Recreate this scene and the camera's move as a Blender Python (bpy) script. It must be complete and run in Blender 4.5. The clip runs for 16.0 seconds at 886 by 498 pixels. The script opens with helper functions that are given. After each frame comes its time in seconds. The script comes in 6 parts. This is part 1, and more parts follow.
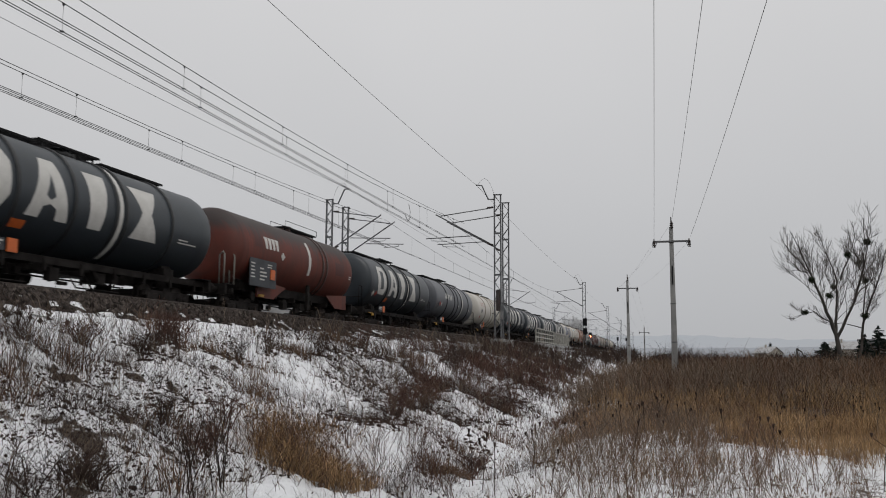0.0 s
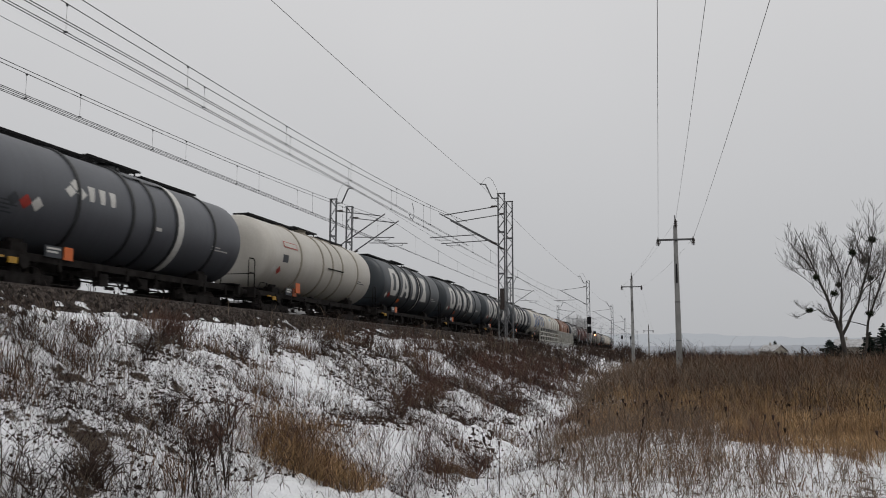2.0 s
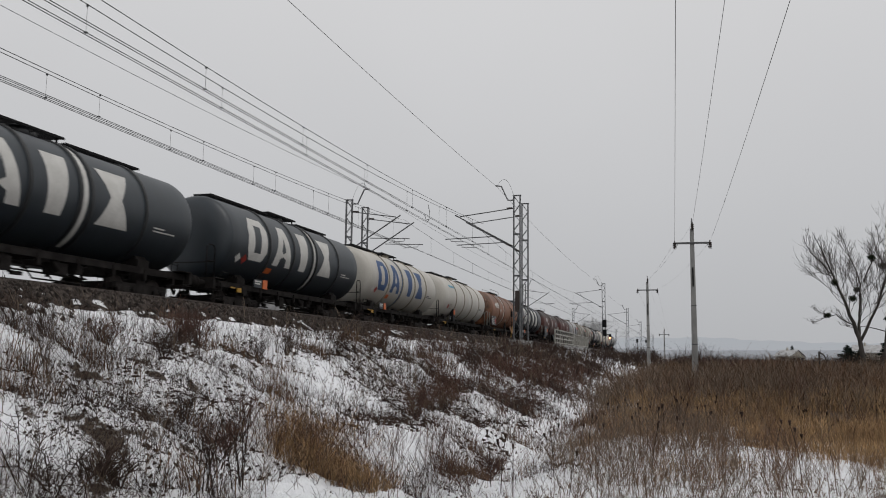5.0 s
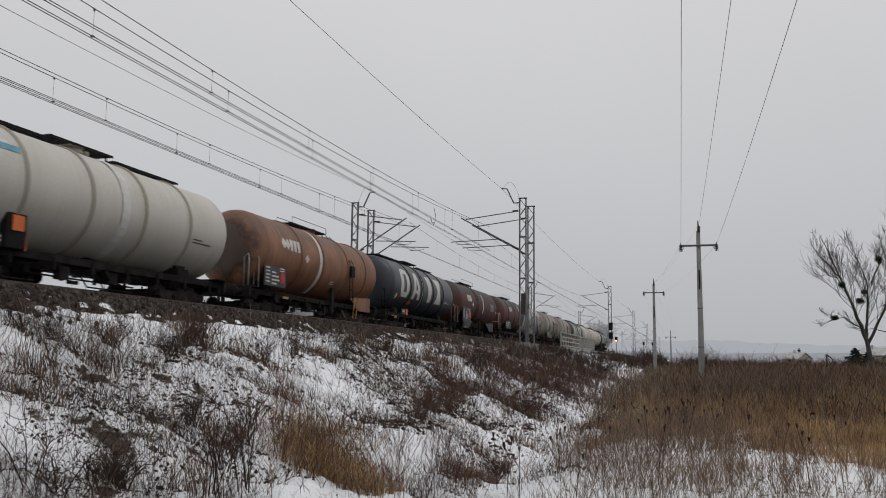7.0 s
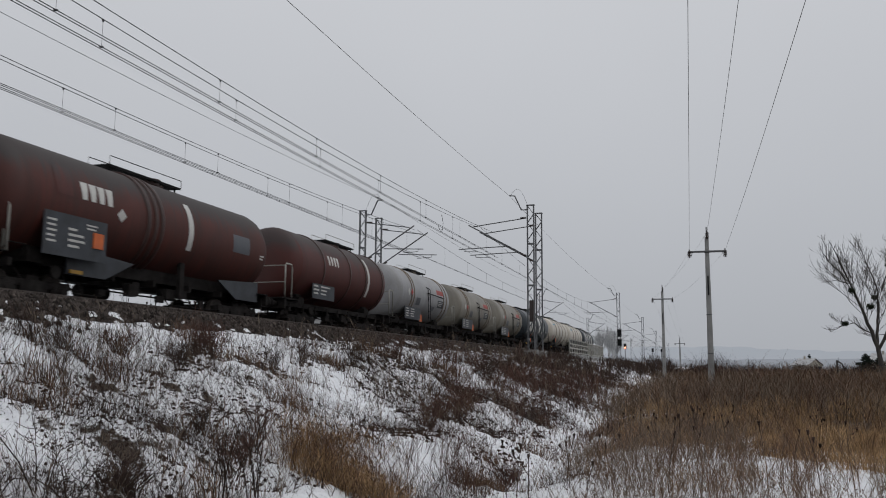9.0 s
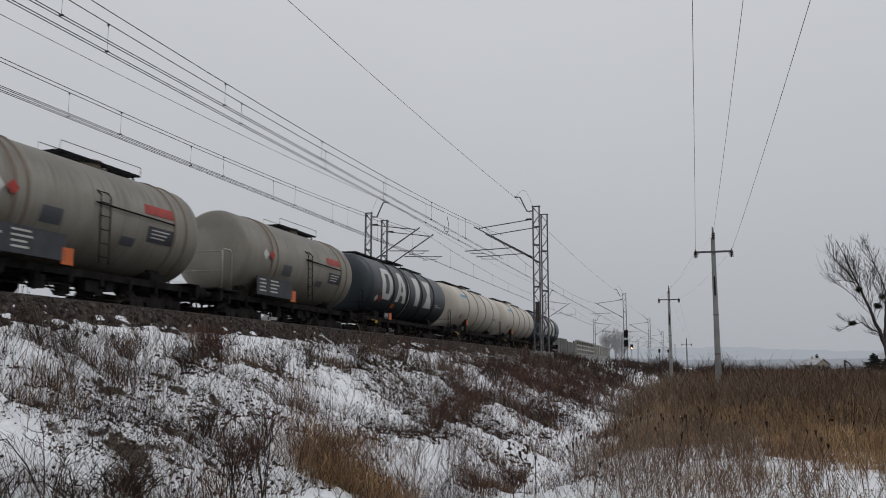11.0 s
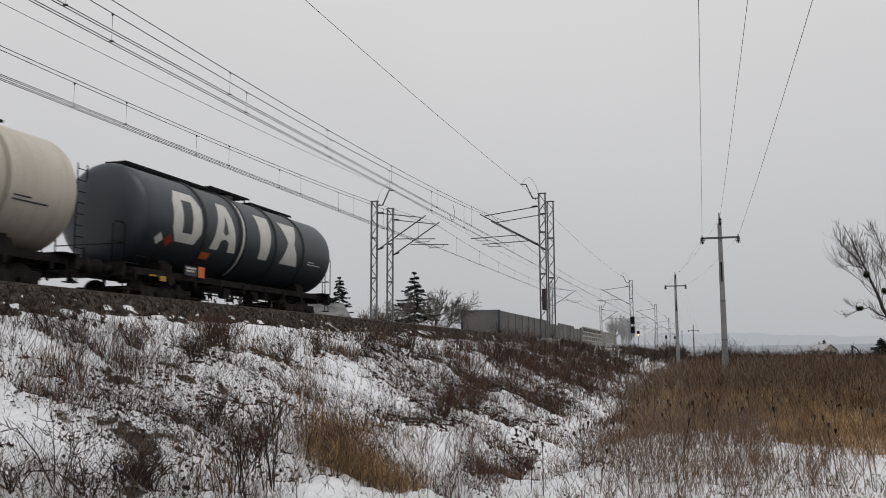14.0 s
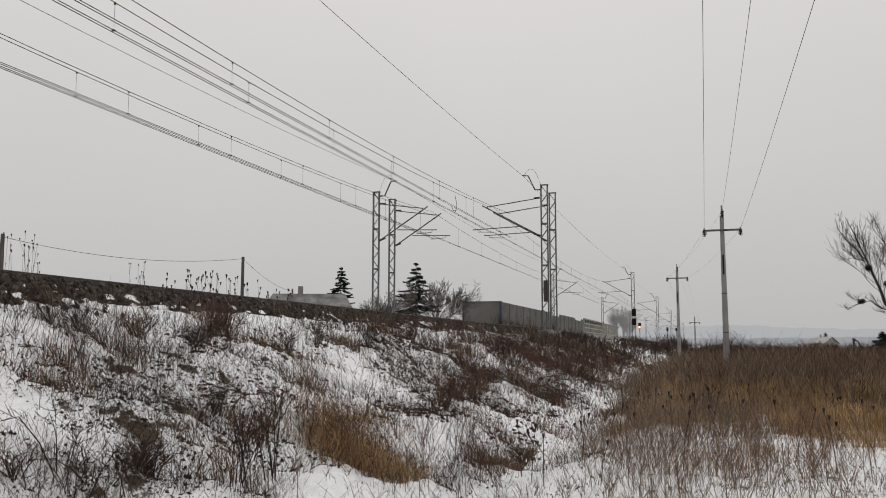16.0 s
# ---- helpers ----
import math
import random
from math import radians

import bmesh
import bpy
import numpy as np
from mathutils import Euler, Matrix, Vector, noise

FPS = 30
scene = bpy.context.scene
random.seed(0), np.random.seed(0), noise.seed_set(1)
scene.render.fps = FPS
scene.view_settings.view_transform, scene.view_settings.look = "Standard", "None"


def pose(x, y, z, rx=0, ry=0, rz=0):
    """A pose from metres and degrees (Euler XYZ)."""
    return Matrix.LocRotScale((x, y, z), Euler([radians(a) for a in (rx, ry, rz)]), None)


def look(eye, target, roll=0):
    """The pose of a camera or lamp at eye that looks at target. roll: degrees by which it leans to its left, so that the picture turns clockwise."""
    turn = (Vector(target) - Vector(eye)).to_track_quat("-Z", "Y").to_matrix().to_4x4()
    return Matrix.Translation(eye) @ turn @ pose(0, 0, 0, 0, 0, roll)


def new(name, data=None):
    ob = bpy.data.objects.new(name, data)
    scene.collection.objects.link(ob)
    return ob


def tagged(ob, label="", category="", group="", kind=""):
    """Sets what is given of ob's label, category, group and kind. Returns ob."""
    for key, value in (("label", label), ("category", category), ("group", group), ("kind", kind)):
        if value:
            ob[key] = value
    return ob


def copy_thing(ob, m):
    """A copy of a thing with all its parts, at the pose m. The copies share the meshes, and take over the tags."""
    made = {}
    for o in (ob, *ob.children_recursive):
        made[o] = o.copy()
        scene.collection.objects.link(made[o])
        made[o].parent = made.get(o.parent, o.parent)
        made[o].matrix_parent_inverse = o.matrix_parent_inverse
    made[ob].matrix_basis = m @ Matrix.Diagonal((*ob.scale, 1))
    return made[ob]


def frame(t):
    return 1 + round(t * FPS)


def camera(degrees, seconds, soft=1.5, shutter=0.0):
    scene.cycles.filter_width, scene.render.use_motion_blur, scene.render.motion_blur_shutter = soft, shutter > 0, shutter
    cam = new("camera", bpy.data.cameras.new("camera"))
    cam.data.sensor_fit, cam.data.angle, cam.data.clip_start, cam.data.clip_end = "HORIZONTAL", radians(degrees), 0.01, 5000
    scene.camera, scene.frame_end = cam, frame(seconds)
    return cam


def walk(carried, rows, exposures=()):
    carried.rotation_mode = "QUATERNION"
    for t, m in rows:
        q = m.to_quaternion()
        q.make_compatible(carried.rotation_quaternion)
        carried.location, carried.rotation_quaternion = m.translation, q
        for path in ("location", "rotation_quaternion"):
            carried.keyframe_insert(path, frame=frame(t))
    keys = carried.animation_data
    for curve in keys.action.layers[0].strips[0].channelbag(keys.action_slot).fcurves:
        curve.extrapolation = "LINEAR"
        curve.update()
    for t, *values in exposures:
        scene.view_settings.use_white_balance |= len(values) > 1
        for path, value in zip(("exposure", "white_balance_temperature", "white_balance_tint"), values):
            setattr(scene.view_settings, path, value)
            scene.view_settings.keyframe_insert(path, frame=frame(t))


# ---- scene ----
# World: x runs along the railway, away from the viewer; y to the left across the tracks; z up.
EYE = (0.0, 0.0, 1.6)
RAIL = 2.9                 # rail head
NEAR_Y, FAR_Y = 12.2, 16.2  # the two track axes
SPEED = 20.62              # metres a second, towards -x

cam = camera(54.88, 16.0, soft=0.98, shutter=0.15)
TURNS = (
    (0.0, 97.140, -0.198, -76.025),
    (0.5, 96.994, -0.096, -75.967),
    (1.0, 96.997, -0.120, -75.815),
    (1.5, 96.939, -0.103, -75.678),
    (2.0, 97.069, -0.043, -75.745),
    (2.5, 97.029, -0.184, -75.767),
    (3.0, 97.030, -0.190, -75.586),
    (3.5, 97.046, -0.273, -75.592),
    (4.0, 96.981, -0.406, -75.185),
    (6.5, 97.345, -0.665, -74.500),
    (7.0, 97.350, -0.600, -74.380),
    (7.5, 97.254, -0.626, -74.249),
    (8.0, 97.306, -0.744, -74.090),
    (8.5, 97.610, -0.643, -74.028),
    (9.0, 97.845, -0.371, -73.818),
    (9.2, 97.727, -0.566, -73.803),
    (11.5, 98.024, 0.002, -73.289),
    (12.0, 98.029, -0.075, -73.165),
    (12.5, 97.774, 0.035, -73.016),
    (13.0, 97.483, 0.209, -73.055),
    (13.5, 97.285, 0.323, -73.059),
    (14.0, 97.141, 0.232, -72.940),
    (14.5, 97.048, 0.200, -72.943),
    (15.0, 96.930, 0.196, -72.801),
    (15.5, 96.711, 0.108, -72.778),
    (16.0, 96.544, -0.046, -72.849),
)
walk(cam, [(t, pose(*EYE, rx, ry, rz)) for t, rx, ry, rz in TURNS], exposures=[(0.0, 0.0, 6520, 10), (7.0, 0.0, 6480, 10), (9.0, -0.14, 6250, 10), (9.5, -0.14, 6250, 10), (11.5, -0.12, 6300, 10), (12.5, 0.06, 6450, 10), (14.5, 0.08, 6600, 10), (16.0, 0.1, 6800, 10)])

# ---- world and sun: an overcast winter day ----
world = bpy.data.worlds.new("overcast")
scene.world = world
world.use_nodes = True
wn, wl = world.node_tree.nodes, world.node_tree.links
wn.clear()
sky = wn.new("ShaderNodeTexSky")
sky.sky_type, sky.sun_disc = "NISHITA", False
sky.sun_elevation, sky.sun_rotation = radians(38), radians(200)
sky.air_density, sky.dust_density = 1.0, 4.0
hsv = wn.new("ShaderNodeHueSaturation")
hsv.inputs["Saturation"].default_value, hsv.inputs["Value"].default_value = 0.25, 0.05
wl.new(sky.outputs[0], hsv.inputs["Color"])
place_at = wn.new("ShaderNodeTexCoord")
split = wn.new("ShaderNodeSeparateXYZ")
wl.new(place_at.outputs["Generated"], split.inputs[0])
lift = wn.new("ShaderNodeMapRange")
lift.inputs["From Min"].default_value, lift.inputs["From Max"].default_value = 0.0, 0.42
wl.new(split.outputs["Z"], lift.inputs["Value"])
veil = wn.new("ShaderNodeValToRGB")
veil.color_ramp.elements[0].color, veil.color_ramp.elements[1].color = (0.50, 0.51, 0.53, 1), (0.71, 0.71, 0.72, 1)
wl.new(lift.outputs[0], veil.inputs[0])
puff = wn.new("ShaderNodeTexNoise")
puff.inputs["Scale"].default_value, puff.inputs["Detail"].default_value = 2.2, 3
wl.new(place_at.outputs["Generated"], puff.inputs["Vector"])
soft_cloud = wn.new("ShaderNodeMixRGB")
soft_cloud.blend_type, soft_cloud.inputs[0].default_value = "SOFT_LIGHT", 0.16
wl.new(veil.outputs[0], soft_cloud.inputs[1])
wl.new(puff.outputs["Fac"], soft_cloud.inputs[2])
cloud = wn.new("ShaderNodeMixRGB")
cloud.inputs[0].default_value = 0.88
wl.new(hsv.outputs[0], cloud.inputs[1])
wl.new(soft_cloud.outputs[0], cloud.inputs[2])
bg = wn.new("ShaderNodeBackground")
bg.inputs["Strength"].default_value = 1.0
wl.new(cloud.outputs[0], bg.inputs["Color"])
wout = wn.new("ShaderNodeOutputWorld")
wl.new(bg.outputs[0], wout.inputs["Surface"])

sun_data = bpy.data.lights.new("sun", "SUN")
sun_data.energy, sun_data.angle, sun_data.color = 0.9, radians(40), (1.0, 0.98, 0.95)
sun = new("sun", sun_data)
sun.matrix_basis = look((0, -30, 60), (14, 0, 0))


# ---- materials ----
def material(name, colour, second=None, scale=4.0, rough=0.7, metal=0.0, bump=0.2, stretch=(1, 1, 1), mix=0.5, fine=40.0, island=0.0, random_ob=0.0, space="Object", gloss=0.5):
    """A paint, stone or fibre: two colours mixed by coarse noise, with fine grain and relief."""
    m = bpy.data.materials.new(name)
    m.use_nodes = True
    n, l = m.node_tree.nodes, m.node_tree.links
    b = n["Principled BSDF"]
    b.inputs["Roughness"].default_value, b.inputs["Metallic"].default_value = rough, metal
    b.inputs["Specular IOR Level"].default_value = gloss
    second = second or tuple(c * 0.6 for c in colour)
    tc = n.new("ShaderNodeTexCoord")
    mp = n.new("ShaderNodeMapping")
    mp.inputs["Scale"].default_value = stretch
    l.new(tc.outputs[space], mp.inputs["Vector"])
    n1 = n.new("ShaderNodeTexNoise")
    n1.inputs["Scale"].default_value, n1.inputs["Detail"].default_value = scale, 5
    l.new(mp.outputs[0], n1.inputs["Vector"])
    n2 = n.new("ShaderNodeTexNoise")
    n2.inputs["Scale"].default_value, n2.inputs["Detail"].default_value = fine, 3
    l.new(mp.outputs[0], n2.inputs["Vector"])
    ramp = n.new("ShaderNodeValToRGB")
    ramp.color_ramp.elements[0].position, ramp.color_ramp.elements[1].position = 0.5 - 0.28 * mix, 0.5 + 0.36 * mix
    ramp.color_ramp.elements[0].color, ramp.color_ramp.elements[1].color = (*second, 1), (*colour, 1)
    l.new(n1.outputs["Fac"], ramp.inputs[0])
    grain = n.new("ShaderNodeMixRGB")
    grain.blend_type = "MULTIPLY"
    grain.inputs[0].default_value = 0.35
    l.new(ramp.outputs[0], grain.inputs[1])
    l.new(n2.outputs["Fac"], grain.inputs[2])
    out = grain.outputs[0]
    if island or random_ob:
        src = n.new("ShaderNodeNewGeometry").outputs["Random Per Island"] if island else n.new("ShaderNodeObjectInfo").outputs["Random"]
        mr = n.new("ShaderNodeMapRange")
        mr.inputs["To Min"].default_value, mr.inputs["To Max"].default_value = 1 - (island or random_ob), 1 + (island or random_ob)
        l.new(src, mr.inputs["Value"])
        hs = n.new("ShaderNodeHueSaturation")
        l.new(mr.outputs[0], hs.inputs["Value"])
        l.new(out, hs.inputs["Color"])
        out = hs.outputs[0]
    l.new(out, b.inputs["Base Color"])
    if bump:
        bp = n.new("ShaderNodeBump")
        bp.inputs["Strength"].default_value, bp.inputs["Distance"].default_value = bump, 0.02
        l.new(n2.outputs["Fac"], bp.inputs["Height"])
        l.new(bp.outputs[0], b.inputs["Normal"])
    return m


def tank_paint(name, colour, grime, soot=0.0, streak=0.5, rough=0.5, blotch=0.28):
    """Wagon paint with rain streaks, dust blotches and, on some tanks, soot along the top of the shell."""
    m = material(name, colour, tuple((1 - blotch) * c + blotch * g for c, g in zip(colour, grime)), 0.9, rough, 0, 0.04, (1, 1, 1), 0.9, 25)
    n, l = m.node_tree.nodes, m.node_tree.links
    b = n["Principled BSDF"]
    base = b.inputs["Base Color"].links[0].from_socket
    tc = n.new("ShaderNodeTexCoord")
    mp = n.new("ShaderNodeMapping")
    mp.inputs["Scale"].default_value = (5.0, 0.5, 0.35)
    l.new(tc.outputs["Object"], mp.inputs["Vector"])
    ns = n.new("ShaderNodeTexNoise")
    ns.inputs["Scale"].default_value, ns.inputs["Detail"].default_value = 1.3, 6
    l.new(mp.outputs[0], ns.inputs["Vector"])
    rp = n.new("ShaderNodeMapRange")
    rp.inputs["From Min"].default_value, rp.inputs["From Max"].default_value = 0.45, 0.8
    rp.inputs["To Max"].default_value = streak
    l.new(ns.outputs["Fac"], rp.inputs["Value"])
    mx = n.new("ShaderNodeMixRGB")
    l.new(rp.outputs[0], mx.inputs[0])
    l.new(base, mx.inputs[1])
    mx.inputs[2].default_value = (*grime, 1)
    out = mx.outputs[0]
    if soot:
        sp = n.new("ShaderNodeSeparateXYZ")
        l.new(tc.outputs["Object"], sp.inputs[0])
        ad = n.new("ShaderNodeMath")
        ad.operation = "MULTIPLY_ADD"
        ad.inputs[1].default_value = 1.2
        l.new(ns.outputs["Fac"], ad.inputs[0])
        l.new(sp.outputs["Z"], ad.inputs[2])
        r2 = n.new("ShaderNodeMapRange")
        r2.inputs["From Min"].default_value, r2.inputs["From Max"].default_value = 3.75, 4.2
        r2.inputs["To Max"].default_value = soot
        l.new(ad.outputs[0], r2.inputs["Value"])
        m2 = n.new("ShaderNodeMixRGB")
        l.new(r2.outputs[0], m2.inputs[0])
        l.new(out, m2.inputs[1])
        m2.inputs[2].default_value = (0.03, 0.025, 0.024, 1)
        out = m2.outputs[0]
    l.new(out, b.inputs["Base Color"])
    return m


def ground_material():
    """Thin old snow over dead leaves and soil; the point attribute 'cover' says how much litter lies bare."""
    m = bpy.data.materials.new("snowy_ground")
    m.use_nodes = True
    n, l = m.node_tree.nodes, m.node_tree.links
    b = n["Principled BSDF"]
    b.inputs["Roughness"].default_value = 0.85
    tc = n.new("ShaderNodeTexCoord")

    def ns(scale, detail, rough=0.6):
        x = n.new("ShaderNodeTexNoise")
        x.inputs["Scale"].default_value, x.inputs["Detail"].default_value, x.inputs["Roughness"].default_value = scale, detail, rough
        l.new(tc.outputs["Object"], x.inputs["Vector"])
        return x.outputs["Fac"]
    at = n.new("ShaderNodeAttribute")
    at.attribute_name = "cover"
    coarse, mid, fine = ns(2.0, 8, 0.75), ns(9, 6, 0.7), ns(34, 4)
    s = n.new("ShaderNodeMath")
    s.operation = "MULTIPLY_ADD"
    s.inputs[1].default_value = 0.55
    l.new(mid, s.inputs[0])
    l.new(coarse, s.inputs[2])
    s2 = n.new("ShaderNodeMath")
    s2.operation = "ADD"
    l.new(s.outputs[0], s2.inputs[0])
    l.new(at.outputs["Fac"], s2.inputs[1])
    r = n.new("ShaderNodeMapRange")
    r.inputs["From Min"].default_value, r.inputs["From Max"].default_value = 0.94, 1.01
    l.new(s2.outputs[0], r.inputs["Value"])
    lit = n.new("ShaderNodeValToRGB")
    e = lit.color_ramp.elements
    e[0].position, e[0].color = 0.3, (0.022, 0.017, 0.014, 1)
    e[1].position, e[1].color = 0.75, (0.105, 0.074, 0.052, 1)
    l.new(fine, lit.inputs[0])
    sn = n.new("ShaderNodeValToRGB")
    e = sn.color_ramp.elements
    e[0].position, e[0].color = 0.25, (0.66, 0.67, 0.70, 1)
    e[1].position, e[1].color = 0.65, (0.84, 0.85, 0.87, 1)
    l.new(mid, sn.inputs[0])
    mx = n.new("ShaderNodeMixRGB")
    l.new(r.outputs[0], mx.inputs[0])
    l.new(sn.outputs[0], mx.inputs[1])
    l.new(lit.outputs[0], mx.inputs[2])
    l.new(mx.outputs[0], b.inputs["Base Color"])
    bp = n.new("ShaderNodeBump")
    bp.inputs["Strength"].default_value, bp.inputs["Distance"].default_value = 0.6, 0.06
    l.new(fine, bp.inputs["Height"])
    l.new(bp.outputs[0], b.inputs["Normal"])
    return m


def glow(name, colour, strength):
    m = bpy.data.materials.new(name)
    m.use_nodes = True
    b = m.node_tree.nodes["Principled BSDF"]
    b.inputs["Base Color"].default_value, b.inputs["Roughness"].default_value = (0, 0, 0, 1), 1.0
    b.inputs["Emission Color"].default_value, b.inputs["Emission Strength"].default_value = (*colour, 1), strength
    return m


GROUND = ground_material()
STONE = material("ballast_stone", (0.085, 0.070, 0.062), (0.020, 0.017, 0.015), 14, 0.95, 0, 0.5, fine=60, island=0.75, gloss=0.08)
# bed coloured darker than the stones, as painted shade in the gaps between them
BEDSHADE = material("ballast_bed_gap_shade", (0.030, 0.025, 0.022), (0.009, 0.008, 0.007), 22, 0.95, 0, 0.8, fine=70, mix=0.9, gloss=0.05)
SNOW = material("old_snow", (0.84, 0.85, 0.87), (0.70, 0.71, 0.74), 6, 0.85, 0, 0.4)
STEEL = material("rail_steel", (0.10, 0.085, 0.075), (0.05, 0.035, 0.028), 6, 0.55, 0.4)
CONCRETE = material("grey_concrete", (0.36, 0.36, 0.35), (0.24, 0.24, 0.235), 2.2, 0.9, 0, 0.25, (1, 1, 0.35))
ZINC = material("painted_lattice_steel", (0.17, 0.175, 0.18), (0.10, 0.10, 0.105), 4, 0.6, 0.3)
WIRE = material("dark_wire", (0.05, 0.05, 0.052), None, 5, 0.6, 0.4, 0)
INSUL = material("brown_porcelain", (0.045, 0.03, 0.026), None, 9, 0.3, 0, 0)
FRAME = material("dirty_black_underframe", (0.032, 0.029, 0.0275), (0.014, 0.012, 0.0115), 3, 0.8, 0.1, 0.2, gloss=0.08)
WHEEL = material("worn_wheel_steel", (0.06, 0.052, 0.047), (0.03, 0.026, 0.024), 5, 0.6, 0.5, gloss=0.08)
DARK = tank_paint("slate_tank_paint", (0.033, 0.043, 0.053), (0.018, 0.020, 0.022), 0, 0.5, 0.42)
DARKRING = material("slate_ring_paint", (0.015, 0.017, 0.019), None, 3, 0.5, 0, 0)
GREY = tank_paint("blue_grey_tank_paint", (0.098, 0.105, 0.122), (0.045, 0.046, 0.05), 0, 0.4, 0.42)
RED = tank_paint("oxide_red_tank_paint", (0.18, 0.032, 0.016), (0.036, 0.015, 0.011), 0.92, 0.75, 0.65, 0.6)
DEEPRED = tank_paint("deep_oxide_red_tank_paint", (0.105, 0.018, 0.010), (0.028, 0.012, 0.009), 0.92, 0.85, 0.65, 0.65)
MAROON = tank_paint("maroon_tank_paint", (0.095, 0.018, 0.013), (0.03, 0.013, 0.010), 0.8, 0.6, 0.62)
ORANGE = tank_paint("faded_orange_tank_paint", (0.40, 0.165, 0.08), (0.085, 0.05, 0.034), 0.45, 0.9, 0.55, 0.75)
ORANGERING = tank_paint("rusty_orange_ring_paint", (0.22, 0.085, 0.04), (0.06, 0.036, 0.026), 0, 0.8)
CREAM = tank_paint("cream_tank_paint", (0.63, 0.585, 0.51), (0.33, 0.27, 0.21), 0, 0.55, 0.45, 0.35)
PALE = tank_paint("pale_grey_tank_paint", (0.60, 0.575, 0.525), (0.33, 0.30, 0.25), 0, 0.45, 0.45)
SILVER = tank_paint("light_grey_tank_paint", (0.41, 0.415, 0.43), (0.18, 0.17, 0.16), 0, 0.75, 0.45, 0.5)
DUSTY = tank_paint("dusty_beige_tank_paint", (0.34, 0.32, 0.275), (0.14, 0.12, 0.09), 0.35, 0.8, 0.5, 0.55)
CREAMRING = tank_paint("cream_ring_paint", (0.36, 0.33, 0.27), (0.16, 0.13, 0.10), 0, 0.6)
DUSTYRING = tank_paint("rust_stained_ring_paint", (0.22, 0.18, 0.135), (0.12, 0.075, 0.045), 0, 0.7)
RUSTRING = tank_paint("dark_ring_paint", (0.05, 0.018, 0.013), (0.02, 0.012, 0.01), 0, 0.6)
SOOT = tank_paint("sooty_tank_end", (0.085, 0.055, 0.04), (0.018, 0.016, 0.015), 0, 0.6, 0.6)


def ragged(m, middle, r0, r1):
    """Lets a stain thin out, unevenly, from r0 to r1 metres off a lengthwise axis."""
    n, l = m.node_tree.nodes, m.node_tree.links
    tc, at = n.new("ShaderNodeTexCoord"), n.new("ShaderNodeMapping")
    at.inputs["Location"].default_value, at.inputs["Scale"].default_value = (0, 0, -middle), (0, 1, 1)
    l.new(tc.outputs["Object"], at.inputs["Vector"])
    far = n.new("ShaderNodeVectorMath")
    far.operation = "LENGTH"
    l.new(at.outputs[0], far.inputs[0])
    ns = n.new("ShaderNodeTexNoise")
    ns.inputs["Scale"].default_value, ns.inputs["Detail"].default_value = 1.6, 6
    l.new(tc.outputs["Object"], ns.inputs["Vector"])
    ad = n.new("ShaderNodeMath")
    ad.operation = "MULTIPLY_ADD"
    ad.inputs[1].default_value = 1.4
    l.new(ns.outputs["Fac"], ad.inputs[0])
    l.new(far.outputs["Value"], ad.inputs[2])
    mr = n.new("ShaderNodeMapRange")
    mr.inputs["From Min"].default_value, mr.inputs["From Max"].default_value = r0 + 0.7, r1 + 0.7
    mr.inputs["To Min"].default_value, mr.inputs["To Max"].default_value = 1.0, 0.0
    l.new(ad.outputs[0], mr.inputs["Value"])
    l.new(mr.outputs[0], n["Principled BSDF"].inputs["Alpha"])


ragged(SOOT, 2.74, 0.75, 1.35)
WHITE = material("dirty_white_lettering", (0.72, 0.71, 0.68), (0.56, 0.55, 0.52), 3, 0.6, 0, 0.05, mix=0.9)
BLUE = material("blue_lettering", (0.035, 0.085, 0.24), (0.05, 0.10, 0.22), 3, 0.6, 0, 0.05)
SKYBLUE = material("light_blue_plate", (0.16, 0.42, 0.56), None, 3, 0.6, 0, 0)
SIGN = material("orange_plate", (0.72, 0.16, 0.03), (0.6, 0.13, 0.03), 4, 0.5, 0, 0)
HAZRED = material("red_plate", (0.5, 0.045, 0.03), None, 4, 0.5, 0, 0)
YELLOW = material("yellow_paint", (0.62, 0.36, 0.03), (0.4, 0.22, 0.03), 5, 0.5, 0, 0)
BOARD = material("slate_board", (0.055, 0.062, 0.074), (0.035, 0.038, 0.045), 3, 0.6, 0, 0.05)
STEM = material("dead_weed_stem", (0.072, 0.050, 0.041), (0.030, 0.021, 0.018), 1.5, 0.95, 0, 0, island=0.5, mix=1, gloss=0.08)
STEMGREY = material("grey_weed_stem", (0.245, 0.19, 0.145), (0.125, 0.095, 0.072), 1.5, 0.95, 0, 0, island=0.45, mix=1, gloss=0.08)
STRAW = material("golden_dry_grass", (0.55, 0.37, 0.195), (0.21, 0.13, 0.07), 0.9, 0.9, 0, 0, island=0.45, mix=1, gloss=0.08)
TAWNY = material("tawny_tuft_grass", (0.52, 0.34, 0.17), (0.20, 0.12, 0.068), 2.2, 0.9, 0, 0, island=0.5, mix=1, gloss=0.08)
BRIAR = material("reddish_brown_shoot", (0.15, 0.088, 0.068), (0.06, 0.036, 0.030), 1.5, 0.95, 0, 0, island=0.5, mix=1, gloss=0.08)
RUSSET = material("russet_weed", (0.235, 0.145, 0.088), (0.09, 0.056, 0.040), 0.3, 0.95, 0, 0, island=0.45, mix=1, gloss=0.08)
BARK = material("dark_bark", (0.105, 0.095, 0.087), (0.055, 0.05, 0.046), 3, 0.95, 0, 0.4, (1, 1, 0.3), gloss=0.08)
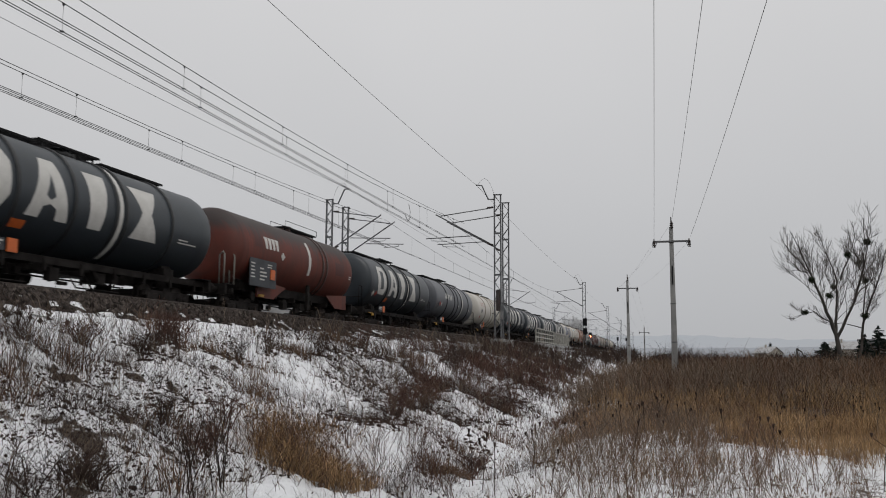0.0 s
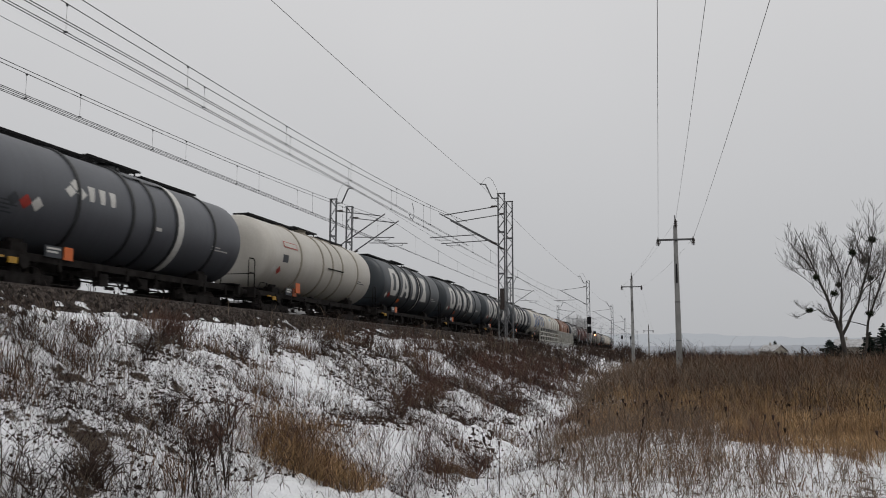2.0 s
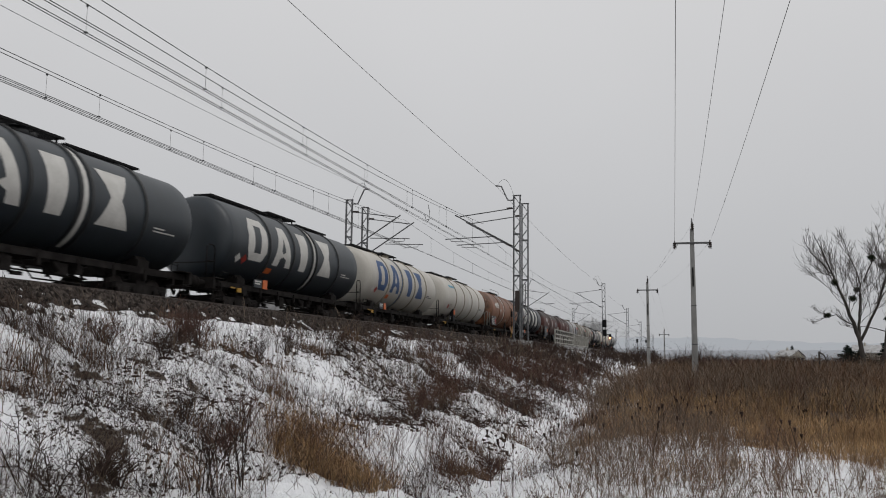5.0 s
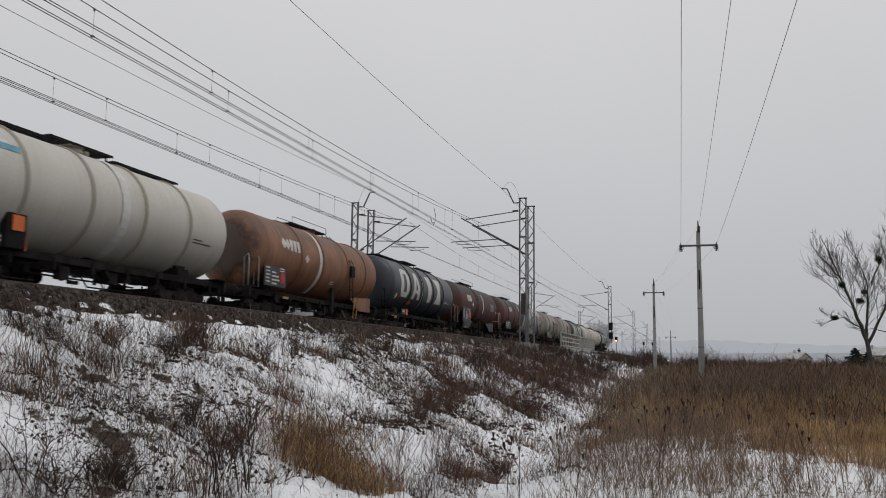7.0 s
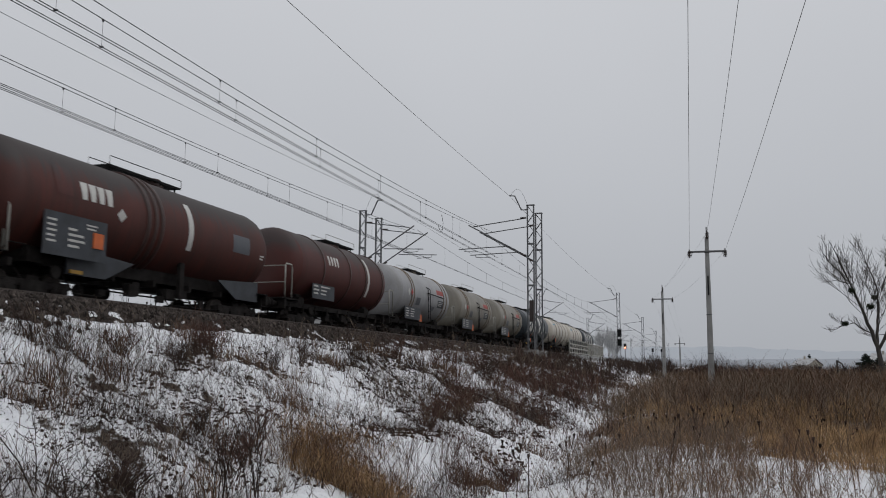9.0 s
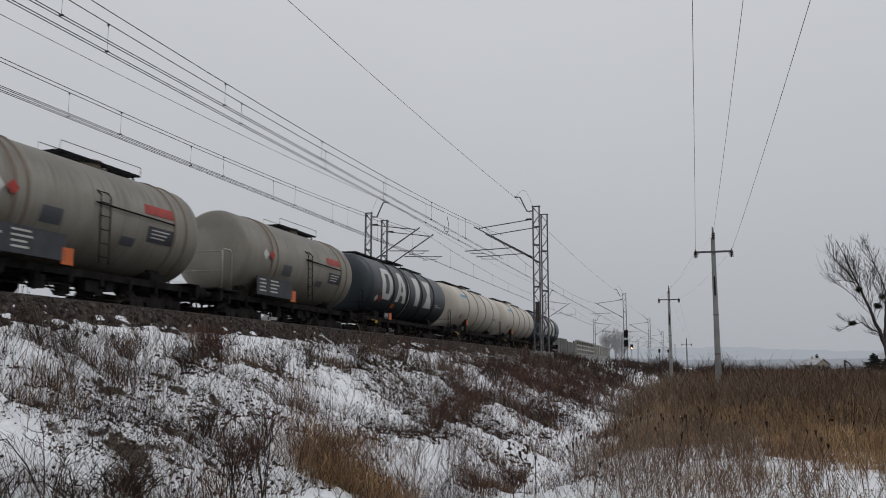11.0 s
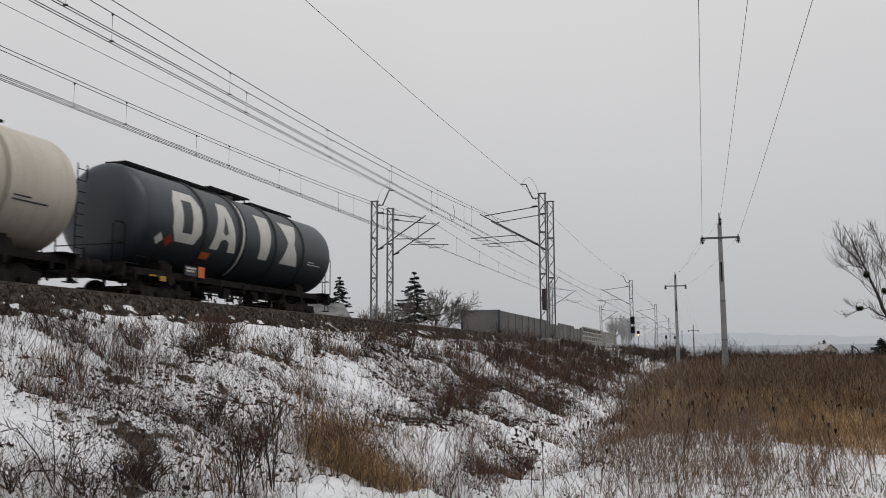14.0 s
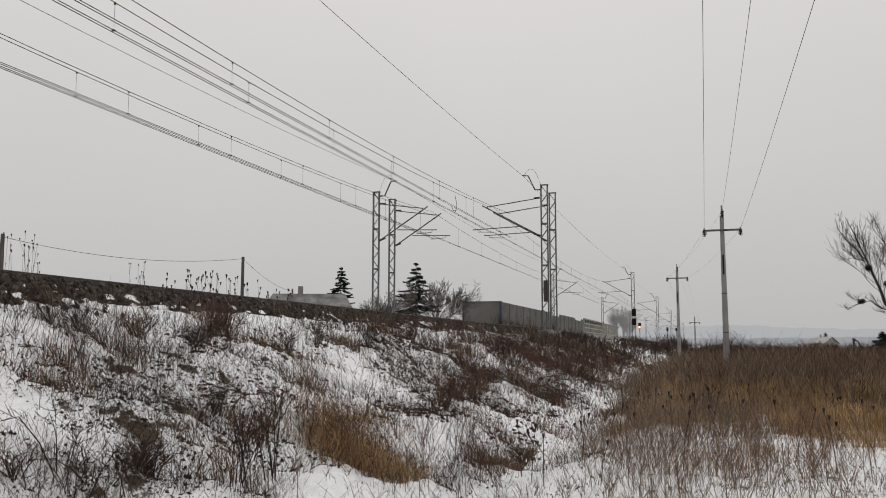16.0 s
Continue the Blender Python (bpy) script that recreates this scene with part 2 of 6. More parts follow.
# twig colour raised to paint in the mist of distance
TWIG = material("mist_lightened_twig", (0.15, 0.135, 0.125), None, 3, 0.95, 0, 0, gloss=0.08)
# far birch wood in light grey: the haze before it is in the colour
HAZEDTWIG = material("haze_pale_twig", (0.62, 0.62, 0.62), (0.48, 0.48, 0.48), 0.5, 0.95, 0, 0, gloss=0.08)
NEEDLE = material("spruce_needle", (0.028, 0.042, 0.033), (0.016, 0.024, 0.02), 2, 0.9, 0, 0, island=0.4, gloss=0.08)
MISTLE = material("mistletoe_leaf", (0.035, 0.045, 0.026), None, 4, 0.9, 0, 0, island=0.4, gloss=0.08)
PANEL = material("grey_barrier_panel", (0.165, 0.16, 0.15), (0.12, 0.116, 0.11), 0.6, 0.85, 0, 0.1, random_ob=0.06)
BLUEPOST = material("dark_blue_post", (0.05, 0.065, 0.11), None, 3, 0.6, 0.2, 0)
RAILING = material("weathered_grey_railing", (0.42, 0.41, 0.37), (0.28, 0.27, 0.24), 3, 0.7, 0.1, 0.1)
PLASTER = material("cream_plaster", (0.50, 0.47, 0.41), (0.40, 0.37, 0.32), 1.2, 0.9)
GREYWALL = material("grey_plaster", (0.22, 0.22, 0.22), (0.16, 0.16, 0.16), 1.2, 0.9)
SNOWROOF = material("snow_dusted_roof", (0.66, 0.67, 0.69), (0.30, 0.29, 0.28), 1.2, 0.85, 0, 0.2, mix=1)
FROSTROOF = material("frost_dusted_dark_roof", (0.24, 0.24, 0.24), (0.075, 0.075, 0.08), 0.9, 0.85, 0, 0.2, mix=0.6)
ROOF = material("dark_roof", (0.085, 0.085, 0.09), (0.05, 0.05, 0.055), 1.5, 0.8)
GLASS = material("dark_window_glass", (0.03, 0.034, 0.04), None, 2, 0.08, 0, 0)
# distance haze painted as a pale self-glowing colour on hill and wood
HAZE = glow("haze_glow_hill", (0.40, 0.42, 0.45), 0.95)
HAZE2 = glow("haze_glow_wood", (0.31, 0.325, 0.35), 0.95)
LAMP = glow("signal_light", (1.0, 0.22, 0.10), 14.0)
BLACK = material("black_sheet_metal", (0.02, 0.02, 0.021), None, 3, 0.6, 0.2, 0, gloss=0.08)


# ---- mesh helpers ----
def box(bm, x, y, z, sx, sy, sz, m=None):
    m = m or Matrix()
    v = [bm.verts.new(m @ Vector((x + a * sx / 2, y + b * sy / 2, z + c * sz / 2))) for a in (-1, 1) for b in (-1, 1) for c in (-1, 1)]
    for q in ((0, 1, 3, 2), (4, 6, 7, 5), (0, 4, 5, 1), (2, 3, 7, 6), (0, 2, 6, 4), (1, 5, 7, 3)):
        bm.faces.new([v[i] for i in q])
    return bm


def tube(bm, pts, r, seg=6, r2=None, cap=True):
    """A round bar through the points, tapering from r to r2."""
    r2 = r if r2 is None else r2
    pts = [Vector(p) for p in pts]
    rings = []
    for i, p in enumerate(pts):
        d = (pts[min(i + 1, len(pts) - 1)] - pts[max(i - 1, 0)]).normalized()
        a = d.cross(Vector((0, 0, 1)) if abs(d.z) < 0.9 else Vector((1, 0, 0))).normalized()
        b = d.cross(a)
        q = r + (r2 - r) * i / max(1, len(pts) - 1)
        rings.append([bm.verts.new(p + q * (math.cos(k * math.tau / seg) * a + math.sin(k * math.tau / seg) * b)) for k in range(seg)])
    for u, w in zip(rings, rings[1:]):
        for k in range(seg):
            bm.faces.new((u[k], u[(k + 1) % seg], w[(k + 1) % seg], w[k])).smooth = seg > 5
    if cap:
        bm.faces.new(rings[0][::-1])
        bm.faces.new(rings[-1])
    return bm


def lathe_x(bm, profile, zc=0.0, seg=40, yc=0.0, a0=0.0, a1=math.tau):
    """Turns (x, radius) pairs about a lengthwise axis at height zc; a part of a turn from a0 to a1 is left open."""
    full = abs(a1 - a0 - math.tau) < 1e-6
    n = seg if full else seg + 1
    rings = []
    for x, r in profile:
        rings.append([bm.verts.new((x, yc + r * math.sin(a0 + (a1 - a0) * k / seg), zc + r * math.cos(a0 + (a1 - a0) * k / seg))) for k in range(n)])
    for u, w in zip(rings, rings[1:]):
        for k in range(seg):
            bm.faces.new((u[k], w[k], w[(k + 1) % n], u[(k + 1) % n])).smooth = True
    return bm


def part(name, bm, mat, parent=None, label="", bevel=0.0):
    if bevel:
        bmesh.ops.bevel(bm, geom=bm.edges[:], offset=bevel, segments=1, affect="EDGES")
    bmesh.ops.recalc_face_normals(bm, faces=bm.faces[:])
    me = bpy.data.meshes.new(name)
    bm.to_mesh(me)
    bm.free()
    me.materials.append(mat)
    ob = new(name, me)
    ob.parent = parent
    if label:
        tagged(ob, label)
    return ob


def from_arrays(name, verts, faces_n, mat, attribute=None):
    """A mesh from numpy arrays; faces_n: arrays of vertex numbers, each with its own count of corners."""
    me = bpy.data.meshes.new(name)
    loops = np.concatenate([f.reshape(-1) for f in faces_n]).astype(np.int32)
    sizes = np.concatenate([np.full(len(f), f.shape[1], np.int32) for f in faces_n])
    starts = np.concatenate([[0], np.cumsum(sizes)[:-1]]).astype(np.int32)
    me.vertices.add(len(verts))
    me.vertices.foreach_set("co", np.asarray(verts, np.float32).reshape(-1))
    me.loops.add(len(loops))
    me.loops.foreach_set("vertex_index", loops)
    me.polygons.add(len(sizes))
    me.polygons.foreach_set("loop_start", starts)
    me.polygons.foreach_set("loop_total", sizes)
    if attribute is not None:
        at = me.attributes.new("cover", "FLOAT", "POINT")
        at.data.foreach_set("value", np.asarray(attribute, np.float32))
    me.update()
    me.validate()
    me.materials.append(mat)
    return new(name, me)


def wave_noise(x, y, scale, seed):
    """Smooth value noise on the plane, between 0 and 1."""
    rs = np.random.RandomState(seed)
    tab = rs.rand(256, 256)
    u, v = np.asarray(x) / scale + 1000, np.asarray(y) / scale + 1000
    i, j = np.floor(u).astype(int), np.floor(v).astype(int)
    f, g = u - i, v - j
    f, g = f * f * (3 - 2 * f), g * g * (3 - 2 * g)
    t = lambda a, b: tab[a % 256, b % 256]
    return (t(i, j) * (1 - f) + t(i + 1, j) * f) * (1 - g) + (t(i, j + 1) * (1 - f) + t(i + 1, j + 1) * f) * g


# ---- the ground ----
PROFILE_Y = (-400, -60, -15, -5, 0, 1.6, 2.6, 3.6, 5, 7, 9.2, 9.7, 400)
PROFILE_Z = (1.2, 0.6, 0.2, 0.05, 0.0, -0.1, -0.3, 0.02, 0.55, 1.38, 2.22, 2.32, 2.32)


def heap(x, y, cx, cy, rx, ry):
    """1 at the middle of an oval patch of ground, falling smoothly to 0."""
    return np.exp(-((x - cx) / rx) ** 2 - ((y - cy) / ry) ** 2)


def snow_bed(x, y):
    """Where the snow lies deep and smooth: the drifts at the foot of the bank."""
    return np.clip(heap(x, y, 13.4, 3.95, 1.5, 0.55) + 0.9 * heap(x, y, 11.9, 3.35, 0.9, 0.4) + heap(x, y, 7.9, 3.9, 0.8, 0.45) + 0.7 * heap(x, y, 16.2, 3.2, 2.0, 0.35), 0, 1)


def lumps(x, y):
    """Tussocks, clods and hollows of the unmown bank."""
    return 0.24 * (wave_noise(x, y, 1.5, 3) - 0.5) + 0.24 * (wave_noise(x, y, 0.75, 4) - 0.5) + 0.17 * (wave_noise(x, y, 0.36, 5) - 0.5) + 0.08 * (wave_noise(x, y, 0.17, 6) - 0.5)


def height(x, y, rough=True):
    x, y = np.asarray(x, float), np.asarray(y, float)
    p = np.interp(y, PROFILE_Y, PROFILE_Z)
    rise = 0.0042 * np.clip(x - 24, 0, 190) + 0.006 * np.clip(x - 24, 0, 100) * np.clip((y - 1.0) / 4, 0, 1)
    z = np.minimum(p + rise * np.clip((9.7 - y) / 6, 0, 1), 2.32)
    if rough:
        soft = np.clip((9.4 - y) / 1.5, 0.05, 1) * np.clip((120 - np.abs(x)) / 60, 0, 1)
        wild = soft * np.clip((y - 0.6) / 2.0, 0.35, 1) * (1 - 0.35 * snow_bed(x, y))
        z = z + 0.26 * soft * (wave_noise(x, y, 2.9, 7) - 0.5) + wild * lumps(x, y)
        z = z + 0.34 * heap(x, y, 13.7, 3.95, 1.3, 0.55) + 0.16 * heap(x, y, 7.9, 3.8, 0.8, 0.4) - 0.22 * heap(x, y, 14.3, 3.05, 0.9, 0.3)
    return z


def spread(stops):
    out = []
    for a, b, step in stops:
        out += list(np.arange(a, b, step))
    return np.array(out)


gx = spread([(-3000, -200, 400), (-200, -20, 20), (-20, 3, 1.5), (3, 20, 0.065), (20, 30, 0.13), (30, 60, 0.4), (60, 200, 4), (200, 500, 30), (500, 4001, 500)])
gy = spread([(-3000, -300, 300), (-300, -40, 20), (-40, -12, 1.0), (-12, 1.2, 0.16), (1.2, 10.2, 0.065), (10.2, 24, 1.6), (24, 100, 8), (100, 400, 50), (400, 3001, 400)])
GX, GY = np.meshgrid(gx, gy, indexing="ij")
GZ = height(GX, GY)
idx = np.arange(GX.size).reshape(GX.shape)
quads = np.stack([idx[:-1, :-1], idx[1:, :-1], idx[1:, 1:], idx[:-1, 1:]], -1).reshape(-1, 4)


def ditch(x, y):
    """1 along the snow-filled ditch that winds along the foot of the bank, 0 away from it."""
    x, y = np.asarray(x, float), np.asarray(y, float)
    middle = np.interp(x, (8, 11.5, 21, 30, 47, 80), (1.8, 2.0, 2.95, 3.2, 3.7, 4.6)) + 0.5 * (wave_noise(x, x * 0, 4.0, 31) - 0.5)
    return np.exp(-((y - middle) / (0.62 + 0.014 * np.clip(x - 12, 0, 60))) ** 2) * np.clip((95 - x) / 10, 0, 1)


def drift(x, y):
    """How thickly dead growth lies on the bank: 0 for clean snow, 1 for a tangle."""
    n = 0.36 * wave_noise(x, y, 2.0, 21) + 0.38 * wave_noise(x, y, 0.8, 22) + 0.26 * wave_noise(x, y, 0.3, 23)
    n = n + 0.13 * heap(x, y, 9.0, 6.2, 1.1, 0.7) + 0.08 * heap(x, y, 9.5, 5.3, 0.9, 0.5) + 0.10 * heap(x, y, 6.3, 4.9, 0.5, 0.4) + 0.14 * heap(x, y, 14.4, 3.1, 0.8, 0.35) + 0.2 * heap(x, y, 18.0, 4.9, 2.6, 0.5) - 0.06 * heap(x, y, 12.5, 6.6, 2.0, 1.2) - 0.14 * snow_bed(x, y)
    return np.clip(6.0 * n - 2.8, 0, 1) * (1 - 0.6 * np.clip((np.asarray(y) - 7.4) / 1.2, 0, 1)) * (1 - 0.55 * ditch(x, y))


def bare_soil(x, y):
    """Patches where clods and leaf mould stand out of the snow, 0 to 1."""
    n = 0.45 * wave_noise(x, y, 1.5, 36) + 0.35 * wave_noise(x, y, 0.55, 37) + 0.20 * wave_noise(x, y, 0.25, 38)
    return np.clip(9 * n - 4.95, 0, 1) * np.clip((np.asarray(y) - 2.2) / 1.2, 0, 1) * np.clip((8.3 - np.asarray(y)) / 0.8, 0, 1) * (1 - 0.8 * ditch(x, y))


# snow has slid off the steep sides of the lumps and lies on their tops and in the hollows
steep = (height(GX, GY + 0.05) - height(GX, GY - 0.05) - height(GX, GY + 0.05, False) + height(GX, GY - 0.05, False)) / 0.1
steep = steep + 0.5 * (height(GX + 0.05, GY) - height(GX - 0.05, GY)) / 0.1
bare = np.clip(0.9 * steep - 0.14, -0.10, 0.26) * np.clip((40 - GX) / 15, 0, 1)
bank_cover = -0.18 + 0.16 * drift(GX, GY) + (0.45 + 0.35 * drift(GX, GY)) * bare - 0.10 * np.clip((GY - 7.8) / 0.8, 0, 1) - 0.10 * snow_bed(GX, GY) + 0.22 * np.clip((GX - 24) / 10, 0, 1) * np.clip((7.6 - GY) / 1.5, 0, 1)
field_cover = -0.15 + 0.26 * drift(GX, GY) + 0.42 * np.clip((GX - 21 - 1.5 * GY) / 10, 0, 1)
side = np.clip((GY - 0.8) / 0.8, 0, 1)
cover = np.where(GY > 9.3, -0.2, side * bank_cover + (1 - side) * field_cover)
cover = cover - 0.15 * ditch(GX, GY) + 0.14 * ditch(GX, GY) * (wave_noise(GX, GY, 0.9, 33) > 0.62)
cover = cover + 0.10 * bare_soil(GX, GY)
ground = from_arrays("ground", np.stack([GX, GY, GZ], -1).reshape(-1, 3), [quads], GROUND, cover.reshape(-1))
ground.data.polygons.foreach_set("use_smooth", np.ones(len(quads), bool))
tagged(ground, "uneven field and railway bank under thin patchy old snow", "ground", kind="structure")


# ---- railway: ballast, sleepers, rails ----
def toe(x):
    """The ragged lower edge of the ballast."""
    return 0.40 * wave_noise(x, x * 0 + 3, 1.1, 11) + 0.35 * wave_noise(x, x * 0 + 7, 0.4, 13) + 0.25 * wave_noise(x, x * 0 + 9, 0.16, 14)


def ballast_bed():
    xs = spread([(-380, -60, 40), (-60, 6, 3), (6, 40, 0.07), (40, 60, 0.3), (60, 160, 3), (160, 620, 30)])
    prof = [(9.3, 2.22), (9.7, 2.40), (10.2, 2.57), (10.6, 2.69), (11.0, 2.74), (13.4, 2.77), (14.2, 2.74), (15.0, 2.77), (17.4, 2.77), (17.8, 2.74), (19.2, 2.25)]
    P = np.array(prof)
    X = np.repeat(xs[:, None], len(P), 1)
    Y = np.repeat(P[None, :, 0], len(xs), 0) + np.clip(10.6 - P[None, :, 0], 0, 1) * (1.35 * (toe(X) - 0.40))
    Z = np.repeat(P[None, :, 1], len(xs), 0) + 0.08 * (wave_noise(X, Y * 3, 0.5, 12) - 0.5)
    i = np.arange(X.size).reshape(X.shape)
    q = np.stack([i[:-1, :-1], i[1:, :-1], i[1:, 1:], i[:-1, 1:]], -1).reshape(-1, 4)
    bed = from_arrays("ballast_bed", np.stack([X, Y, Z], -1).reshape(-1, 3), [q], BEDSHADE)
    return tagged(bed, "dark brown crushed stone ballast shoulder of the railway, darkened as gap shade", "ballast", kind="structure")


def ballast_stones():
    rs = np.random.RandomState(5)
    n = 56000
    x = 5 + 65 * rs.rand(n) ** 1.5
    y = 9.2 + 2.15 * rs.rand(n) ** 0.85 - np.where(rs.rand(n) < 0.05, 0.6 * rs.rand(n) ** 1.6, 0)
    z = np.interp(y, (8.75, 9.3, 9.7, 10.2, 10.6, 11.0, 11.4), (2.06, 2.22, 2.40, 2.57, 2.69, 2.74, 2.745)) - 0.005
    y = y + np.clip(10.6 - y, 0, 1.4) * (1.35 * (toe(x) - 0.40))
    base = np.array([(1.0, 0, 0), (-1, 0, 0), (0, 1, 0), (0, -1, 0), (0, 0, 1), (0, 0, -1)], float)
    f = np.array([(0, 2, 4), (2, 1, 4), (1, 3, 4), (3, 0, 4), (2, 0, 5), (1, 2, 5), (3, 1, 5), (0, 3, 5)])
    s = (0.030 + 0.055 * rs.rand(n, 1, 1) ** 1.4) * (0.6 + 0.8 * rs.rand(n, 6, 1))
    a = rs.rand(n) * math.tau
    v = base[None] * s
    vx = v[..., 0] * np.cos(a)[:, None] - v[..., 1] * np.sin(a)[:, None]
    vy = v[..., 0] * np.sin(a)[:, None] + v[..., 1] * np.cos(a)[:, None]
    V = np.stack([vx + x[:, None], vy + y[:, None], v[..., 2] + z[:, None] + 0.01], -1)
    F = f[None] + 6 * np.arange(n)[:, None, None]
    ob = from_arrays("ballast_stones", V.reshape(-1, 3), [F.reshape(-1, 3)], STONE)
    return tagged(ob, "loose dark crushed stones on the ballast shoulder", "stones", kind="stuff")


def ballast_snow():
    """Thin tongues and scraps of snow left among the stones of the shoulder."""
    rs = np.random.RandomState(8)
    n, k = 260, 9
    x = 5 + 55 * rs.rand(n) ** 1.3
    y = 9.3 + 0.75 * rs.rand(n) ** 2.2
    z = np.interp(y, (8.75, 9.3, 9.7, 10.2, 10.6), (2.06, 2.22, 2.40, 2.57, 2.69)) + 0.055
    y = y + np.clip(10.6 - y, 0, 1.4) * (1.35 * (toe(x) - 0.40))
    a = np.arange(k) * math.tau / k
    size = (0.05 + 0.17 * rs.rand(n, 1) ** 2) * (0.55 + 0.7 * rs.rand(n, k))
    turn = rs.normal(0.5, 0.35, (n, 1))
    u, v = size * np.cos(a) * 1.5, size * np.sin(a) * 0.8
    X, Y = x[:, None] + u * np.cos(turn) - v * np.sin(turn), y[:, None] + u * np.sin(turn) + v * np.cos(turn)
    rim = np.stack([X, Y, z[:, None] + 0.40 * (Y - y[:, None]) - 0.02], -1)
    V = np.concatenate([np.stack([x, y, z + 0.03], -1)[:, None], rim], 1)
    F = np.array([(0, 1 + i, 1 + (i + 1) % k) for i in range(k)])[None] + (k + 1) * np.arange(n)[:, None, None]
    ob = from_arrays("ballast_snow", V.reshape(-1, 3), [F.reshape(-1, 3)], SNOW)
    return tagged(ob, "thin scraps of snow among the ballast stones", "snow", kind="stuff")


def railway_track(y, label):
    t = new("railway_track")
    t.location = (0, y, 0)
    for side in (-0.755, 0.755):
        bm = bmesh.new()
        for zz, w, h in ((RAIL - 0.02, 0.072, 0.04), (RAIL - 0.08, 0.018, 0.09), (RAIL - 0.135, 0.14, 0.02)):
            box(bm, 120, side, zz, 1000, w, h)
        part("rail", bm, STEEL, t)
    bm = box(bmesh.new(), 0, 0, RAIL - 0.195, 0.26, 2.5, 0.10)
    first = part("sleeper", bm, CONCRETE, t, bevel=0.02)
    first.location = (-20, 0, 0)
    for k in range(1, 280):
        s = new("sleeper", first.data)
        s.parent = t
        s.location = (-20 + 0.6 * k, 0, 0)
    return tagged(t, label, "railway track", "railway tracks", "structure")


ballast_bed()
ballast_stones()
ballast_snow()
railway_track(NEAR_Y, "empty track with worn steel rails on concrete sleepers")
railway_track(FAR_Y, "track with steel rails that carries the tank train")


# ---- the tank wagons ----
ZC, TR = 2.74, 1.49   # height of the tank's axis over the rail, and its radius


def patch_on_tank(rows, x0, x1, a0, a1, off, zc=ZC, r=TR):
    """A flat mark that follows the shell on the near side. rows: for a height v from 0 to 1, the covered stretches of its width."""
    bm = bmesh.new()
    n = 16
    at = lambda u, v: (x0 + (x1 - x0) * u, -(r + off) * math.cos(a0 + (a1 - a0) * v), zc + (r + off) * math.sin(a0 + (a1 - a0) * v))
    for i in range(n):
        v0, v1 = i / n, (i + 1) / n
        for (p, q), (p2, q2) in zip(rows(v0 + 1e-4), rows(v1 - 1e-4)):
            bm.faces.new([bm.verts.new(at(*c)) for c in ((p, v0), (q, v0), (q2, v1), (p2, v1))])
    bmesh.ops.remove_doubles(bm, verts=bm.verts[:], dist=0.004)
    return bm


def mark_round(v):
    w = 0.5 - max(0, abs(v - 0.5) - 0.25) * 0.7
    if abs(v - 0.5) > 0.3125:
        return [(0.5 - w, 0.5), (0.5, 0.5 + w)]
    return [(0.5 - w, 0.33), (0.67, 0.5 + w)]


def mark_wedge(v):
    w = 0.5 - 0.32 * v
    if v < 0.2 or 0.36 < v < 0.7:
        g = 0.20 * (1 - v) if v < 0.2 else 0.32 * (0.72 - v)
        return [(0.5 - w, 0.5 - g), (0.5 + g, 0.5 + w)]
    return [(0.5 - w, 0.5), (0.5, 0.5 + w)]


def mark_bar(v):
    return [(0.30 - 0.12 * v, 0.70 + 0.12 * v)]


def mark_waist(v):
    w = 0.15 + 0.56 * abs(v - 0.5)
    return [(0.5 - w, 0.5 + w)]


def mark_full(v):
    return [(0.0, 1.0)]


def mark_diamond(v):
    w = 0.5 - abs(v - 0.5)
    return [(0.5 - w, 0.5 + w)]


def shell(name, length, mat, parent, r=TR, zc=ZC, dish=0.42, cx=0.0):
    h = length / 2
    prof = [(-h, 0.001)]
    for k in range(1, 9):
        a = k / 8 * math.pi / 2
        prof.append((-h + dish * (1 - math.cos(a)), r * math.sin(a) ** 0.62))
    prof += [(x, r) for x in np.linspace(-h + dish + 0.5, h - dish - 0.5, 7)]
    for k in range(8, 0, -1):
        a = k / 8 * math.pi / 2
        prof.append((h - dish * (1 - math.cos(a)), r * math.sin(a) ** 0.62))
    prof.append((h, 0.001))
    prof = [(x + cx, q) for x, q in prof]
    return part(name, lathe_x(bmesh.new(), prof, zc, 48), mat, parent)


def ring(x, mat, parent, w=0.05, thick=0.05, r=TR, zc=ZC):
    return part("stiffening_ring", lathe_x(bmesh.new(), [(x - w, r - 0.01), (x - w, r + thick), (x + w, r + thick), (x + w, r - 0.01)], zc, 40), mat, parent)


